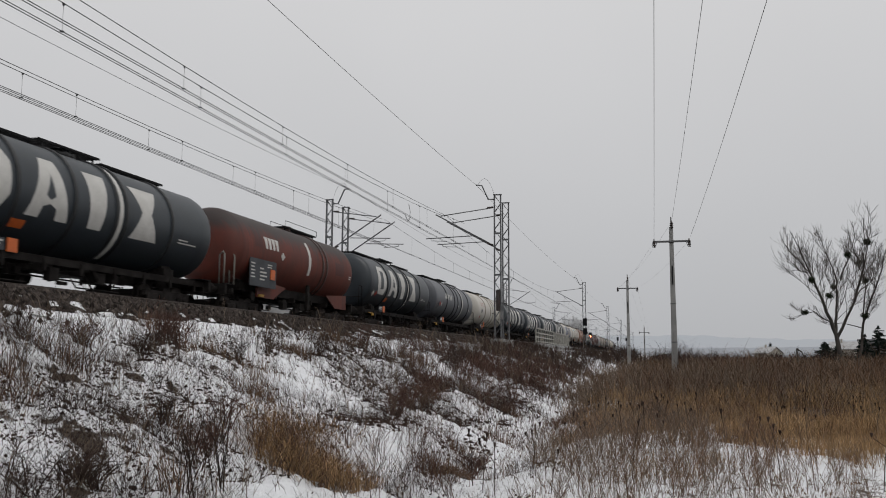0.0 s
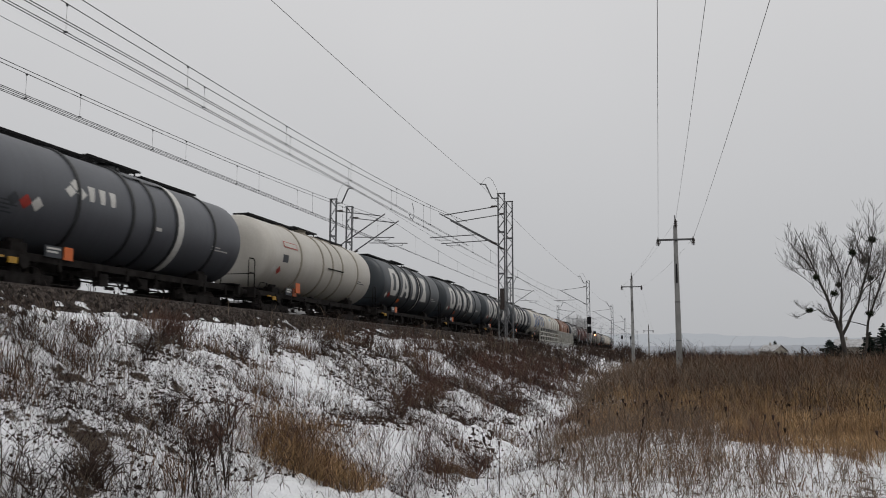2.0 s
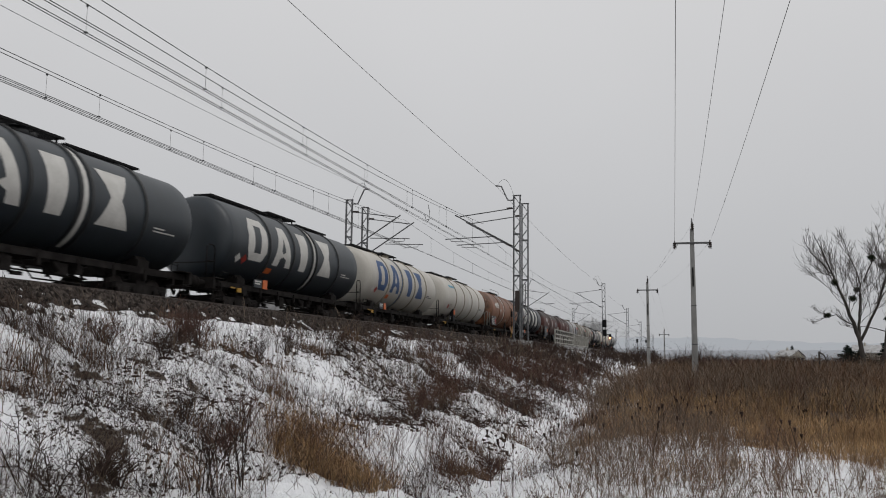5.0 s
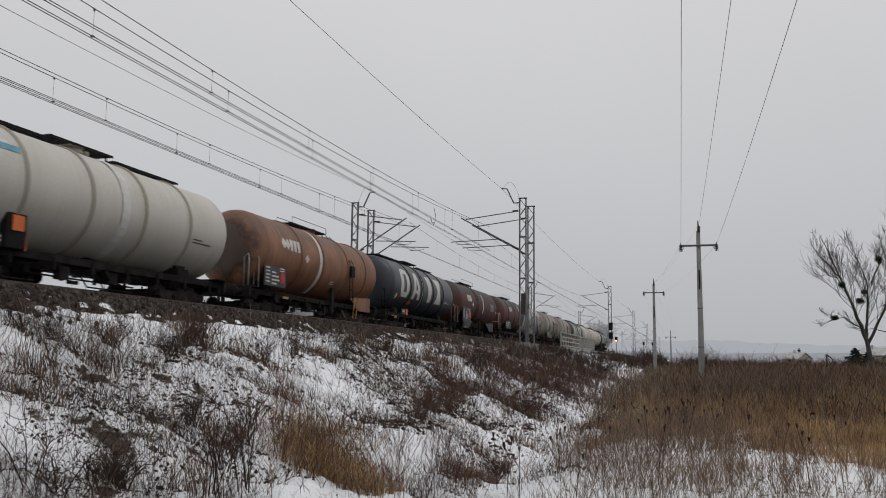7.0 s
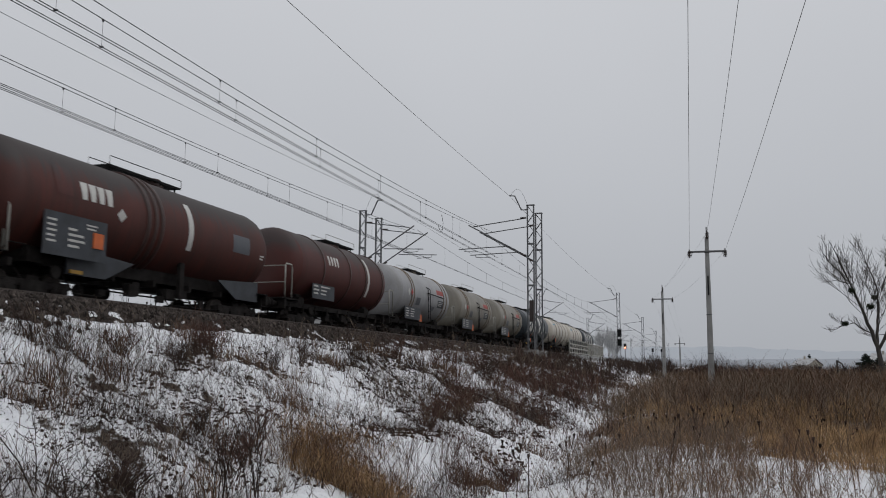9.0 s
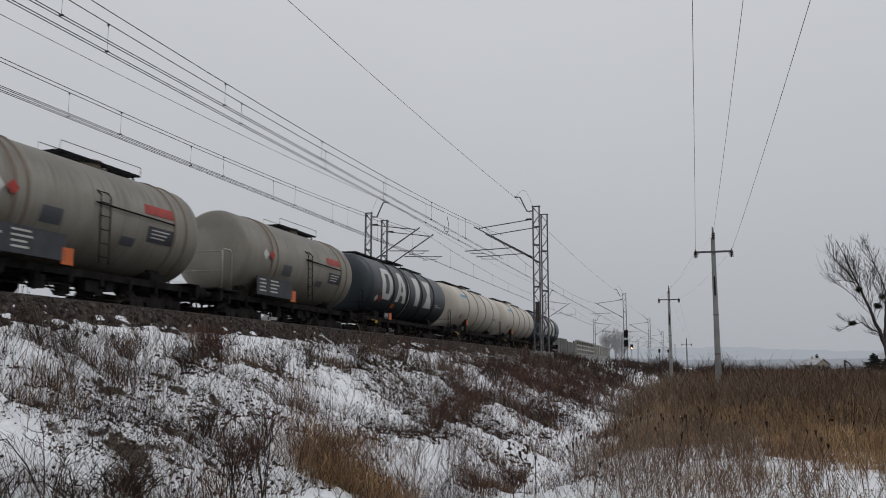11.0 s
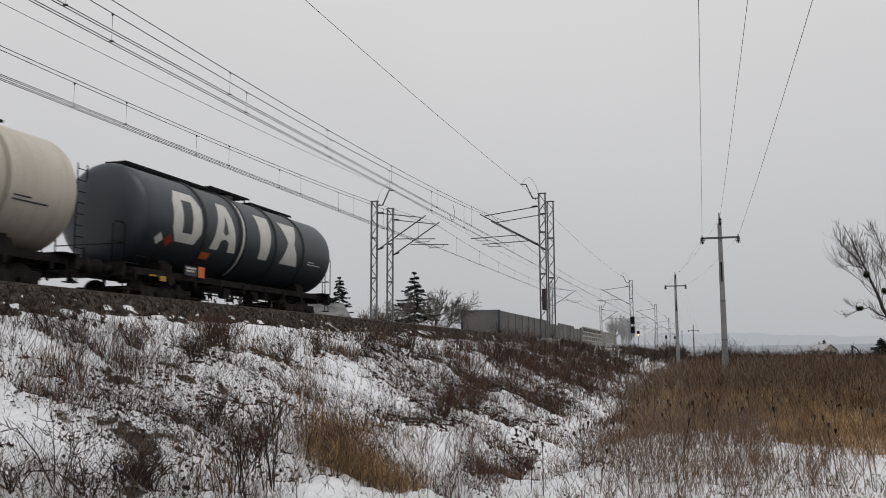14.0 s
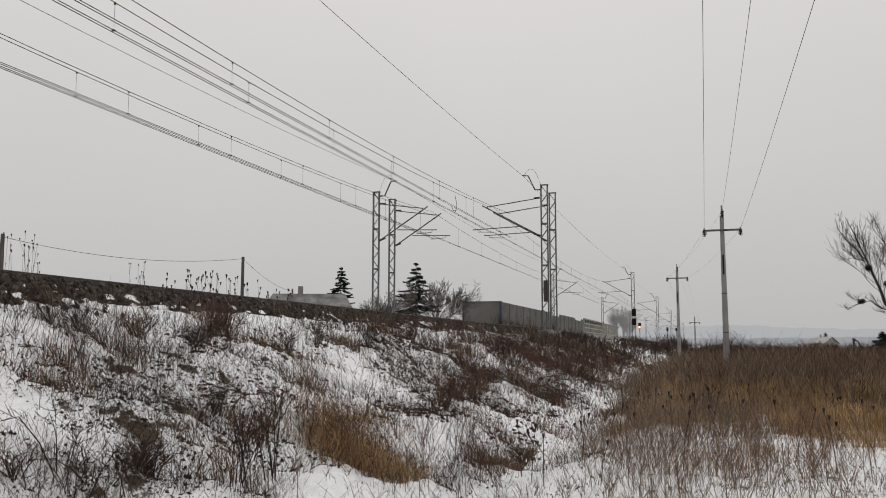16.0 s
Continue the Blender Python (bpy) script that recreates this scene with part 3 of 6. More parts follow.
def bogie(x, parent):
    """Two-axle freight bogie with cast side frames, springs and axleboxes."""
    b = new("bogie")
    b.parent = parent
    b.location = (x, 0, 0)
    for s in (-1, 1):
        bm = bmesh.new()
        y = s * 1.0
        box(bm, 0, y, 0.62, 2.5, 0.12, 0.16)
        box(bm, 0, y, 0.45, 0.9, 0.16, 0.30)
        for a in (-0.9, 0.9):
            box(bm, a, y, 0.48, 0.30, 0.24, 0.30)
            box(bm, a * 0.72, y, 0.40, 0.16, 0.14, 0.24)
            tube(bm, [(a, y - s * 0.02, 0.46), (a, y + s * 0.20, 0.46)], 0.12, 8)
            tube(bm, [(a * 1.2, y + s * 0.04, 0.30), (a * 1.2, y + s * 0.04, 0.62)], 0.07, 8)
            tube(bm, [(a * 0.8, y + s * 0.04, 0.30), (a * 0.8, y + s * 0.04, 0.62)], 0.07, 8)
        part("side_frame", bm, FRAME, b, bevel=0)
    bm = box(bmesh.new(), 0, 0, 0.68, 0.4, 2.0, 0.26)
    part("bolster", bm, FRAME, b)
    for a in (-1.25, 1.25):
        part("cross_beam", box(bmesh.new(), a, 0, 0.6, 0.1, 2.0, 0.14), FRAME, b)
    for a in (-0.9, 0.9):
        bm = bmesh.new()
        for s in (-1, 1):
            q = [(0.80, 0.05), (0.80, 0.43), (0.775, 0.46), (0.66, 0.475), (0.66, 0.40), (0.70, 0.36), (0.72, 0.05)]
            rings = [[bm.verts.new((rr * math.cos(k * math.tau / 24), s * yy, rr * math.sin(k * math.tau / 24))) for k in range(24)] for yy, rr in q]
            for u, w in zip(rings, rings[1:]):
                for k in range(24):
                    bm.faces.new((u[k], u[(k + 1) % 24], w[(k + 1) % 24], w[k]))
        tube(bm, [(0, -1.0, 0), (0, 1.0, 0)], 0.08, 8)
        for k in range(3):
            an = k * math.tau / 3
            box(bm, 0.24 * math.cos(an), 0.76 if k else -0.76, 0.24 * math.sin(an), 0.06, 0.1, 0.06)
        w = part("wheelset", bm, WHEEL, b)
        w.location = (a, 0, 0.46)
    return b


def running_gear(w, L, pivots, mat=None, sill=True):
    mat = mat or FRAME
    h = L / 2
    if sill:
        for s in (-1, 1):
            bm = box(bmesh.new(), 0, s * 1.05, 1.10, L - 1.3, 0.09, 0.18)
            box(bm, 0, s * 1.0, 1.19, L - 1.3, 0.2, 0.02)
            for x in np.linspace(-h + 1.4, h - 1.4, 9):
                box(bm, x, s * 1.1, 0.98, 0.10, 0.06, 0.30)
            part("sole_bar", bm, mat, w)
    bm = box(bmesh.new(), 0, 0, 1.05, L - 1.3, 0.5, 0.30)
    for x in np.linspace(-h + 1.6, h - 1.6, 7):
        box(bm, x, 0, 1.06, 0.12, 2.1, 0.2)
    part("centre_sill", bm, mat, w)
    for x in (-pivots, pivots):
        bm = bmesh.new()
        box(bm, x, 0, 1.28, 0.55, 2.1, 0.30)
        for s in (-1, 1):
            box(bm, x, s * 0.88, 1.36, 0.5, 0.12, 0.34, Matrix())
        part("saddle", bm, mat, w)
        bogie(x, w)
    for e in (-1, 1):
        bm = box(bmesh.new(), e * (h - 0.68), 0, 1.06, 0.14, 2.55, 0.36)
        box(bm, e * (h - 0.95), 0, 1.25, 0.62, 2.6, 0.03)
        part("headstock", bm, mat, w)
        for s in (-0.875, 0.875):
            bm = tube(bmesh.new(), [(e * (h - 0.62), s, 1.05), (e * (h - 0.22), s, 1.05)], 0.12, 10)
            tube(bm, [(e * (h - 0.22), s, 1.05), (e * (h - 0.06), s, 1.05)], 0.07, 8)
            lathe_x(bm, [(e * (h - 0.07), 0.02), (e * (h - 0.07), 0.225), (e * (h - 0.02), 0.225), (e * h, 0.02)], 1.05, 16, s)
            part("buffer", bm, mat, w)
        bm = tube(bmesh.new(), [(e * (h - 0.66), 0, 1.02), (e * (h - 0.25), 0, 1.0), (e * (h - 0.12), 0, 0.86), (e * (h - 0.3), 0, 0.7)], 0.05, 6)
        part("screw_coupling", bm, mat, w)
        bm = box(bmesh.new(), e * (h - 0.85), -1.2, 0.55, 0.34, 0.22, 0.03)
        box(bm, e * (h - 0.85), -1.2, 0.82, 0.34, 0.2, 0.03)
        for a in (-0.17, 0.17):
            tube(bm, [(e * (h - 0.85) + a, -1.25, 0.53), (e * (h - 0.85) + a, -1.22, 1.1)], 0.016, 5)
        part("shunter_step", bm, mat, w)
    bm = tube(bmesh.new(), [(-1.4, 0.5, 0.78), (-0.2, 0.5, 0.78)], 0.2, 12)
    part("air_reservoir", bm, mat, w)
    bm = box(bmesh.new(), 0.9, -0.85, 0.82, 0.5, 0.35, 0.3)
    box(bm, 1.6, -0.9, 0.86, 0.28, 0.25, 0.24)
    tube(bm, [(-2.2, -0.8, 0.7), (2.2, -0.8, 0.66)], 0.025, 5)
    tube(bm, [(-2.6, 0.3, 0.55), (2.6, 0.3, 0.55)], 0.03, 5)
    box(bm, -1.0, -0.95, 0.78, 0.36, 0.2, 0.34)
    rnd = random.Random(int(L * 10))
    for k in range(12):
        x = rnd.uniform(-h + 1.5, h - 1.5)
        box(bm, x, rnd.uniform(-1.05, -0.5), rnd.uniform(0.55, 0.95), rnd.uniform(0.08, 0.4), 0.1, rnd.uniform(0.08, 0.3))
    for k in range(5):
        x = rnd.uniform(-h + 1.5, h - 3.5)
        tube(bm, [(x, -0.9, 0.95), (x + 0.4, -0.95, 0.5), (x + rnd.uniform(1, 2), -0.9, 0.5)], 0.022, 5)
    part("brake_gear", bm, mat, w)


def walkway(w, x0, x1, z, mat, rail=True):
    bm = bmesh.new()
    for s in (-0.32, 0.32):
        box(bm, (x0 + x1) / 2, s, z, x1 - x0, 0.05, 0.06)
    n = int((x1 - x0) / 0.12)
    for k in range(n + 1):
        box(bm, x0 + (x1 - x0) * k / n, 0, z, 0.03, 0.62, 0.035)
    for x in np.linspace(x0 + 0.2, x1 - 0.2, max(2, int((x1 - x0) / 1.6))):
        for s in (-0.25, 0.25):
            box(bm, x, s, z - 0.13, 0.05, 0.04, 0.22)
    part("walkway", bm, mat, w)


def top_rail(w, x0, x1, z, mat):
    bm = bmesh.new()
    for s in (-0.36, 0.36):
        tube(bm, [(x0, s, z), (x0 + 0.02, s, z + 0.24), (x1 - 0.02, s, z + 0.24), (x1, s, z)], 0.014, 5)
    part("top_rail", bm, mat, w)


def manhole(w, x, mat):
    bm = bmesh.new()
    tube(bm, [(x, 0, ZC + TR - 0.06), (x, 0, ZC + TR + 0.16)], 0.3, 14)
    tube(bm, [(x, 0, ZC + TR + 0.16), (x, 0, ZC + TR + 0.21)], 0.34, 14)
    tube(bm, [(x + 0.6, 0, ZC + TR - 0.05), (x + 0.6, 0, ZC + TR + 0.2)], 0.08, 8)
    part("manhole", bm, mat, w)


def ladder(w, x, y0, z0, y1, z1, mat, bend=None):
    bm = bmesh.new()
    pts = [(y0, z0)] + ([bend] if bend else []) + [(y1, z1)]
    for s in (-0.19, 0.19):
        tube(bm, [(x + s, y, z) for y, z in pts], 0.02, 5)
    for (ya, za), (yb, zb) in zip(pts, pts[1:]):
        n = max(2, int(math.hypot(yb - ya, zb - za) / 0.3))
        for k in range(n):
            f = (k + 0.5) / n
            tube(bm, [(x - 0.19, ya + (yb - ya) * f, za + (zb - za) * f), (x + 0.19, ya + (yb - ya) * f, za + (zb - za) * f)], 0.013, 4)
    part("ladder", bm, mat, w)


def end_rail(w, x, mat, top=2.35):
    bm = bmesh.new()
    for s in (-1.15, 1.15):
        tube(bm, [(x - 0.25, s, 1.25), (x - 0.25, s, top - 0.1), (x - 0.17, s, top), (x + 0.17, s, top), (x + 0.25, s, top - 0.1), (x + 0.25, s, 1.25)], 0.022, 6)
    tube(bm, [(x + 0.25, -1.15, 1.8), (x + 0.25, 1.15, 1.8)], 0.018, 5)
    tube(bm, [(x - 0.25, -1.15, 1.8), (x + 0.25, -1.15, 1.8)], 0.018, 5)
    part("end_handrail", bm, mat, w)


def plate(w, name, x, z, sx, sz, y, mat, label="", thick=0.03):
    return part(name, box(bmesh.new(), x, y, z, sx, thick, sz), mat, w, label)


def text_bars(w, x, z, y, widths, mat, h=0.05, gap=0.09):
    for k, wd in enumerate(widths):
        part("text_bar", box(bmesh.new(), x + wd / 2, y, z - k * gap, wd, 0.006, h), mat, w)


def number_plates(w, x, y=-1.14, board=False):
    plate(w, "data_board", x - 0.35, 1.32, 0.62, 0.30, y, BOARD)
    plate(w, "hazard_plate", x + 0.22, 1.32, 0.34, 0.34, y - 0.01, SIGN, "orange hazard plate")
    text_bars(w, x - 0.6, 1.40, y - 0.02, (0.5, 0.42), WHITE)


def shell_text(w, x, a, widths, mat, h=0.03):
    for k, wd in enumerate(widths):
        part("text_bar", patch_on_tank(mark_full, x, x + wd, a - k * 0.065 - h, a - k * 0.065, 0.006), mat, w)


def big_marks(w, end, mat, split):
    """The row of large painted shapes on the shell, with the white band that sits among them."""
    a0, a1 = radians(-26), radians(36)
    if split == "late":
        spots = (("round", -11.2, -9.72), ("wedge", -9.1, -7.55), ("bar", -7.15, -5.75), ("waist", -4.95, -3.35))
        band = -5.4
    else:
        spots = (("round", -11.2, -9.72), ("wedge", -9.1, -7.6), ("bar", -6.5, -5.0), ("waist", -4.6, -3.0))
        band = -7.25
    fn = {"round": mark_round, "wedge": mark_wedge, "bar": mark_bar, "waist": mark_waist}
    for kind, x0, x1 in spots:
        part("painted_mark", patch_on_tank(fn[kind], end + x0, end + x1, a0, a1, 0.006), mat, w, "large plain painted shape on the shell")
    part("painted_band", patch_on_tank(mark_full, end + band - 0.09, end + band + 0.09, radians(-62), radians(66), 0.012), mat, w, "painted band round the shell")


def offset(L, tank):
    """How far the tank sits behind the middle of its frame, for its rear end to stand 0.75 m before the buffers."""
    return (L - tank) / 2 - 0.75


def clutter(w, front, mat=None):
    """Small fittings under the front end: hand wheel, pipes, lamp brackets."""
    bm = tube(bmesh.new(), [(front + 1.9, -1.12, 0.95), (front + 1.9, -1.2, 0.95)], 0.17, 12)
    part("hand_wheel", bm, FRAME, w)
    bm = tube(bmesh.new(), [(front + 0.3, -1.0, 1.24), (front + 0.3, -1.15, 1.5), (front + 0.9, -1.15, 1.5), (front + 0.9, -1.0, 1.24)], 0.018, 5)
    part("grab_rail", bm, FRAME, w)


def long_wagon(mat, ringmat, label, marks=None, split="late", rail_mat=None, L=14.5, tank=12.7, logo=None, band=None, rings=None, tail=False):
    w = new("tank_wagon")
    c = offset(L, tank)
    end, front = c + tank / 2, c - tank / 2
    shell("tank", tank, mat, w, cx=c)
    rings = rings or (-9.5, -7.4, -5.6 if split == "late" else -7.1, -5.15 if split == "late" else -4.95, -2.75)
    for x in rings:
        ring(end + x, ringmat, w)
    running_gear(w, L, L / 2 - 2.9)
    walkway(w, front + 0.7, end - 7.6, ZC + TR + 0.10, BLACK)
    walkway(w, end - 7.55, end - 4.95, ZC + TR + 0.20, BLACK)
    walkway(w, end - 4.9, end - 1.6, ZC + TR + 0.08, BLACK)
    manhole(w, end - 6.3, ringmat)
    ladder(w, front - 0.10, 0.45, 1.25, 0.45, ZC + TR - 0.1, rail_mat or FRAME)
    end_rail(w, -L / 2 + 0.58, rail_mat or FRAME)
    if tail:
        end_rail(w, L / 2 - 0.55, RAILING, 2.75)
        bm = tube(bmesh.new(), [(L / 2 - 0.3, -0.8, 1.25), (L / 2 - 0.3, -0.8, 2.2), (L / 2 - 0.3, 0.8, 2.2), (L / 2 - 0.3, 0.8, 1.25)], 0.022, 6)
        part("end_handrail", bm, RAILING, w, "pale end rail over the buffers")
    clutter(w, front)
    number_plates(w, front + 3.3)
    for s in (0, 1):
        part("yellow_handle", box(bmesh.new(), front + 1.1 + s * 0.45, -1.15, 1.02 - 0.06 * s, 0.28, 0.04, 0.05 + 0.1 * s), YELLOW, w)
    bm = tube(bmesh.new(), [(end - 6.1, -0.4, 1.35), (end - 5.9, -0.95, 1.1), (end - 5.8, -1.1, 0.72)], 0.07, 8)
    part("outlet_pipe", bm, FRAME, w)
    if marks:
        big_marks(w, end, marks, split)
    elif band:
        part("painted_band", patch_on_tank(mark_full, end + band - 0.17, end + band + 0.17, radians(-66), radians(78), 0.025), WHITE, w, "white band round the shell")
    shell_text(w, end - 2.3, radians(-14), (0.55, 1.1), WHITE if marks is WHITE or logo == "three" else BOARD)
    if logo == "three":
        for x, a in ((-9.85, 6), (-9.62, 14), (-9.4, 6)):
            part("painted_mark", patch_on_tank(mark_diamond, end + x, end + x + 0.42, radians(a - 6), radians(a + 7), 0.006), WHITE, w)
        for k in range(3):
            part("painted_mark", patch_on_tank(mark_bar, end - 9.0 + 0.46 * k, end - 8.55 + 0.46 * k, radians(1), radians(17), 0.006), WHITE, w, "white painted logo bar")
        part("cover_plate", patch_on_tank(mark_full, end - 6.7, end - 4.6, radians(52), radians(60), 0.06), GREY, w)
        for x, m2 in ((-11.4, HAZRED), (-11.0, WHITE), (-11.8, BOARD)):
            part("hazard_diamond", patch_on_tank(mark_diamond, end + x, end + x + 0.42, radians(-22), radians(-7), 0.012), m2, w)
        shell_text(w, end - 12.1, radians(-16), (0.6, 0.7, 0.5, 0.6), BOARD, 0.03)
        part("text_bar", patch_on_tank(mark_full, end - 5.7, end - 5.4, radians(-12), radians(-8), 0.01), WHITE, w)
    else:
        part("hazard_diamond", patch_on_tank(mark_diamond, end - 11.45, end - 11.05, radians(-34), radians(-19), 0.012), HAZRED, w, "red hazard diamond")
        part("hazard_diamond", patch_on_tank(mark_diamond, end - 11.9, end - 11.5, radians(-34), radians(-19), 0.012), WHITE, w, "white hazard diamond")
        if marks:
            part("shell_plate", patch_on_tank(mark_full, end - 9.42, end - 8.92, radians(-41), radians(-31.5), 0.015), SIGN, w, "orange-red plate on the shell")
    if logo == "plate":
        part("name_plate", patch_on_tank(mark_full, end - 11.1, end - 9.6, radians(25), radians(32), 0.012), SKYBLUE, w, "light blue and white name plate")
        part("name_plate", patch_on_tank(mark_full, end - 11.1, end - 9.9, radians(32.2), radians(36), 0.012), WHITE, w)
        shell_text(w, end - 11.2, radians(-20), (0.8, 1.0, 0.7, 0.9), DUSTY, 0.02)
        part("lamp_box", box(bmesh.new(), front + 3.2, -1.2, 1.55, 0.62, 0.25, 0.85), BLACK, w, bevel=0.03)
        plate(w, "hazard_plate", front + 3.2, 1.74, 0.36, 0.36, -1.345, SIGN, "orange hazard plate")
    if logo == "small":
        part("name_plate", patch_on_tank(mark_full, end - 11.0, end - 9.65, radians(12), radians(22), 0.012), HAZRED, w, "small red-framed name plate")
        part("name_plate", patch_on_tank(mark_full, end - 10.93, end - 9.72, radians(13.5), radians(20.5), 0.018), mat, w)
        shell_text(w, end - 10.8, radians(18.5), (0.9,), HAZRED, 0.04)
        part("data_board", patch_on_tank(mark_full, end - 11.1, end - 10.6, radians(-12), radians(0), 0.012), BOARD, w)
        shell_text(w, end - 11.05, radians(-4), (0.4, 0.4), WHITE, 0.02)
        part("cover_rail", patch_on_tank(mark_full, end - 6.4, end - 4.4, radians(-6), radians(-3.5), 0.05), FRAME, w)
        plate(w, "hazard_plate", front + 3.5, 1.5, 0.42, 0.42, -1.3, SIGN, "orange hazard plate")
    return tagged(w, label, "tank wagon", "wagons of the freight train")


def short_wagon(mat, ringmat, label, L=12.25, tank=9.7, kind="grey", rail_mat=None):
    w = new("tank_wagon")
    c = offset(L, tank)
    end, front = c + tank / 2, c - tank / 2
    shell("tank", tank, mat, w, cx=c)
    pairs = (-7.8, -7.4, -1.6, -1.0) if kind != "maroon" else (-7.75, -4.9, -3.0, -0.75)
    for x in pairs:
        ring(end + x, ringmat, w, 0.045, 0.04)
    running_gear(w, L, L / 2 - 2.5)
    walkway(w, end - 5.2, end - 1.8, ZC + TR + 0.14, BLACK)
    top_rail(w, end - 5.2, end - 1.8, ZC + TR + 0.16, rail_mat or FRAME)
    manhole(w, end - 3.6, ringmat)
    clutter(w, front)
    bm = bmesh.new()
    x = -L / 2 + 0.75
    for s in (-1.2, 1.2):
        tube(bm, [(x, s, 1.25), (x, s, 2.55), (x + 0.08, s, 2.62), (x + 0.5, s, 2.62), (x + 0.58, s, 2.5), (x + 0.58, s, 1.25)], 0.035, 6)
    for z in (2.55, 1.9):
        tube(bm, [(x, -1.2, z), (x, 1.2, z)], 0.022, 5)
    part("end_handrail", bm, rail_mat or FRAME, w)
    part("platform", box(bmesh.new(), x + 0.45, 0, 1.28, 1.5, 2.5, 0.05), FRAME, w)
    if kind == "maroon":
        plate(w, "data_board", end - 7.6, 1.75, 2.2, 0.62, -1.40, BOARD, "dark board with worn lettering")
        text_bars(w, end - 8.6, 1.96, -1.425, (0.4, 0.5, 0.42), WHITE, 0.07, 0.15)
        text_bars(w, end - 7.9, 1.96, -1.425, (0.9, 0.6, 0.5), WHITE, 0.06, 0.15)
        for k in range(4):
            part("painted_mark", patch_on_tank(mark_bar, end - 7.35 + 0.31 * k, end - 7.02 + 0.31 * k, radians(8), radians(24), 0.006), WHITE, w, "white painted logo bar")
        part("painted_band", patch_on_tank(mark_full, end - 2.75, end - 2.5, radians(-32), radians(42), 0.012), WHITE, w, "white band on the shell")
    else:
        ladder(w, end - 4.75, -1.56, 1.35, -0.3, ZC + TR + 0.1, FRAME, bend=(-1.53, ZC + 0.4))
        plate(w, "data_board", end - 7.3, 1.62, 2.75, 0.66, -1.36, BOARD, "dark board with worn lettering")
        text_bars(w, end - 8.5, 1.84, -1.385, (0.42, 0.5, 0.42, 0.46), WHITE, 0.05, 0.13)
        text_bars(w, end - 7.7, 1.84, -1.385, (0.6, 0.66, 0.5, 0.55), WHITE, 0.05, 0.13)
        plate(w, "hazard_plate", end - 5.85, 1.42, 0.4, 0.42, -1.36, SIGN, "orange hazard plate")
        part("hazard_diamond", patch_on_tank(mark_diamond, end - 8.5, end - 8.1, radians(-8), radians(8), 0.012), WHITE, w)
        part("hazard_diamond", patch_on_tank(mark_diamond, end - 8.1, end - 7.7, radians(-7), radians(7), 0.05), HAZRED, w)
        part("name_plate", patch_on_tank(mark_full, end - 3.0, end - 1.6, radians(10), radians(21), 0.012), HAZRED, w, "faded red name plate")
        shell_text(w, end - 2.6, radians(16), (0.85,), WHITE, 0.05)
        part("data_board", patch_on_tank(mark_full, end - 2.85, end - 1.65, radians(-20), radians(-3), 0.014), BOARD, w)
        for k in range(3):
            part("text_bar", patch_on_tank(mark_full, end - 2.7, end - 1.85 - 0.1 * k, radians(-7.5 - 4 * k), radians(-6 - 4 * k), 0.02), WHITE, w)
        part("faded_patch", patch_on_tank(mark_full, end - 3.9, end - 3.3, radians(-30), radians(-20), 0.008), GREY, w)
        part("faded_patch", patch_on_tank(mark_full, end - 6.9, end - 6.2, radians(-24), radians(-8), 0.008), GREY, w)
        part("pipe_rail", tube(bmesh.new(), [(end - 5.1, -1.54, ZC + 0.18), (end - 1.7, -1.54, ZC + 0.12)], 0.025, 6), FRAME, w)
    return tagged(w, label, "tank wagon", "wagons of the freight train")


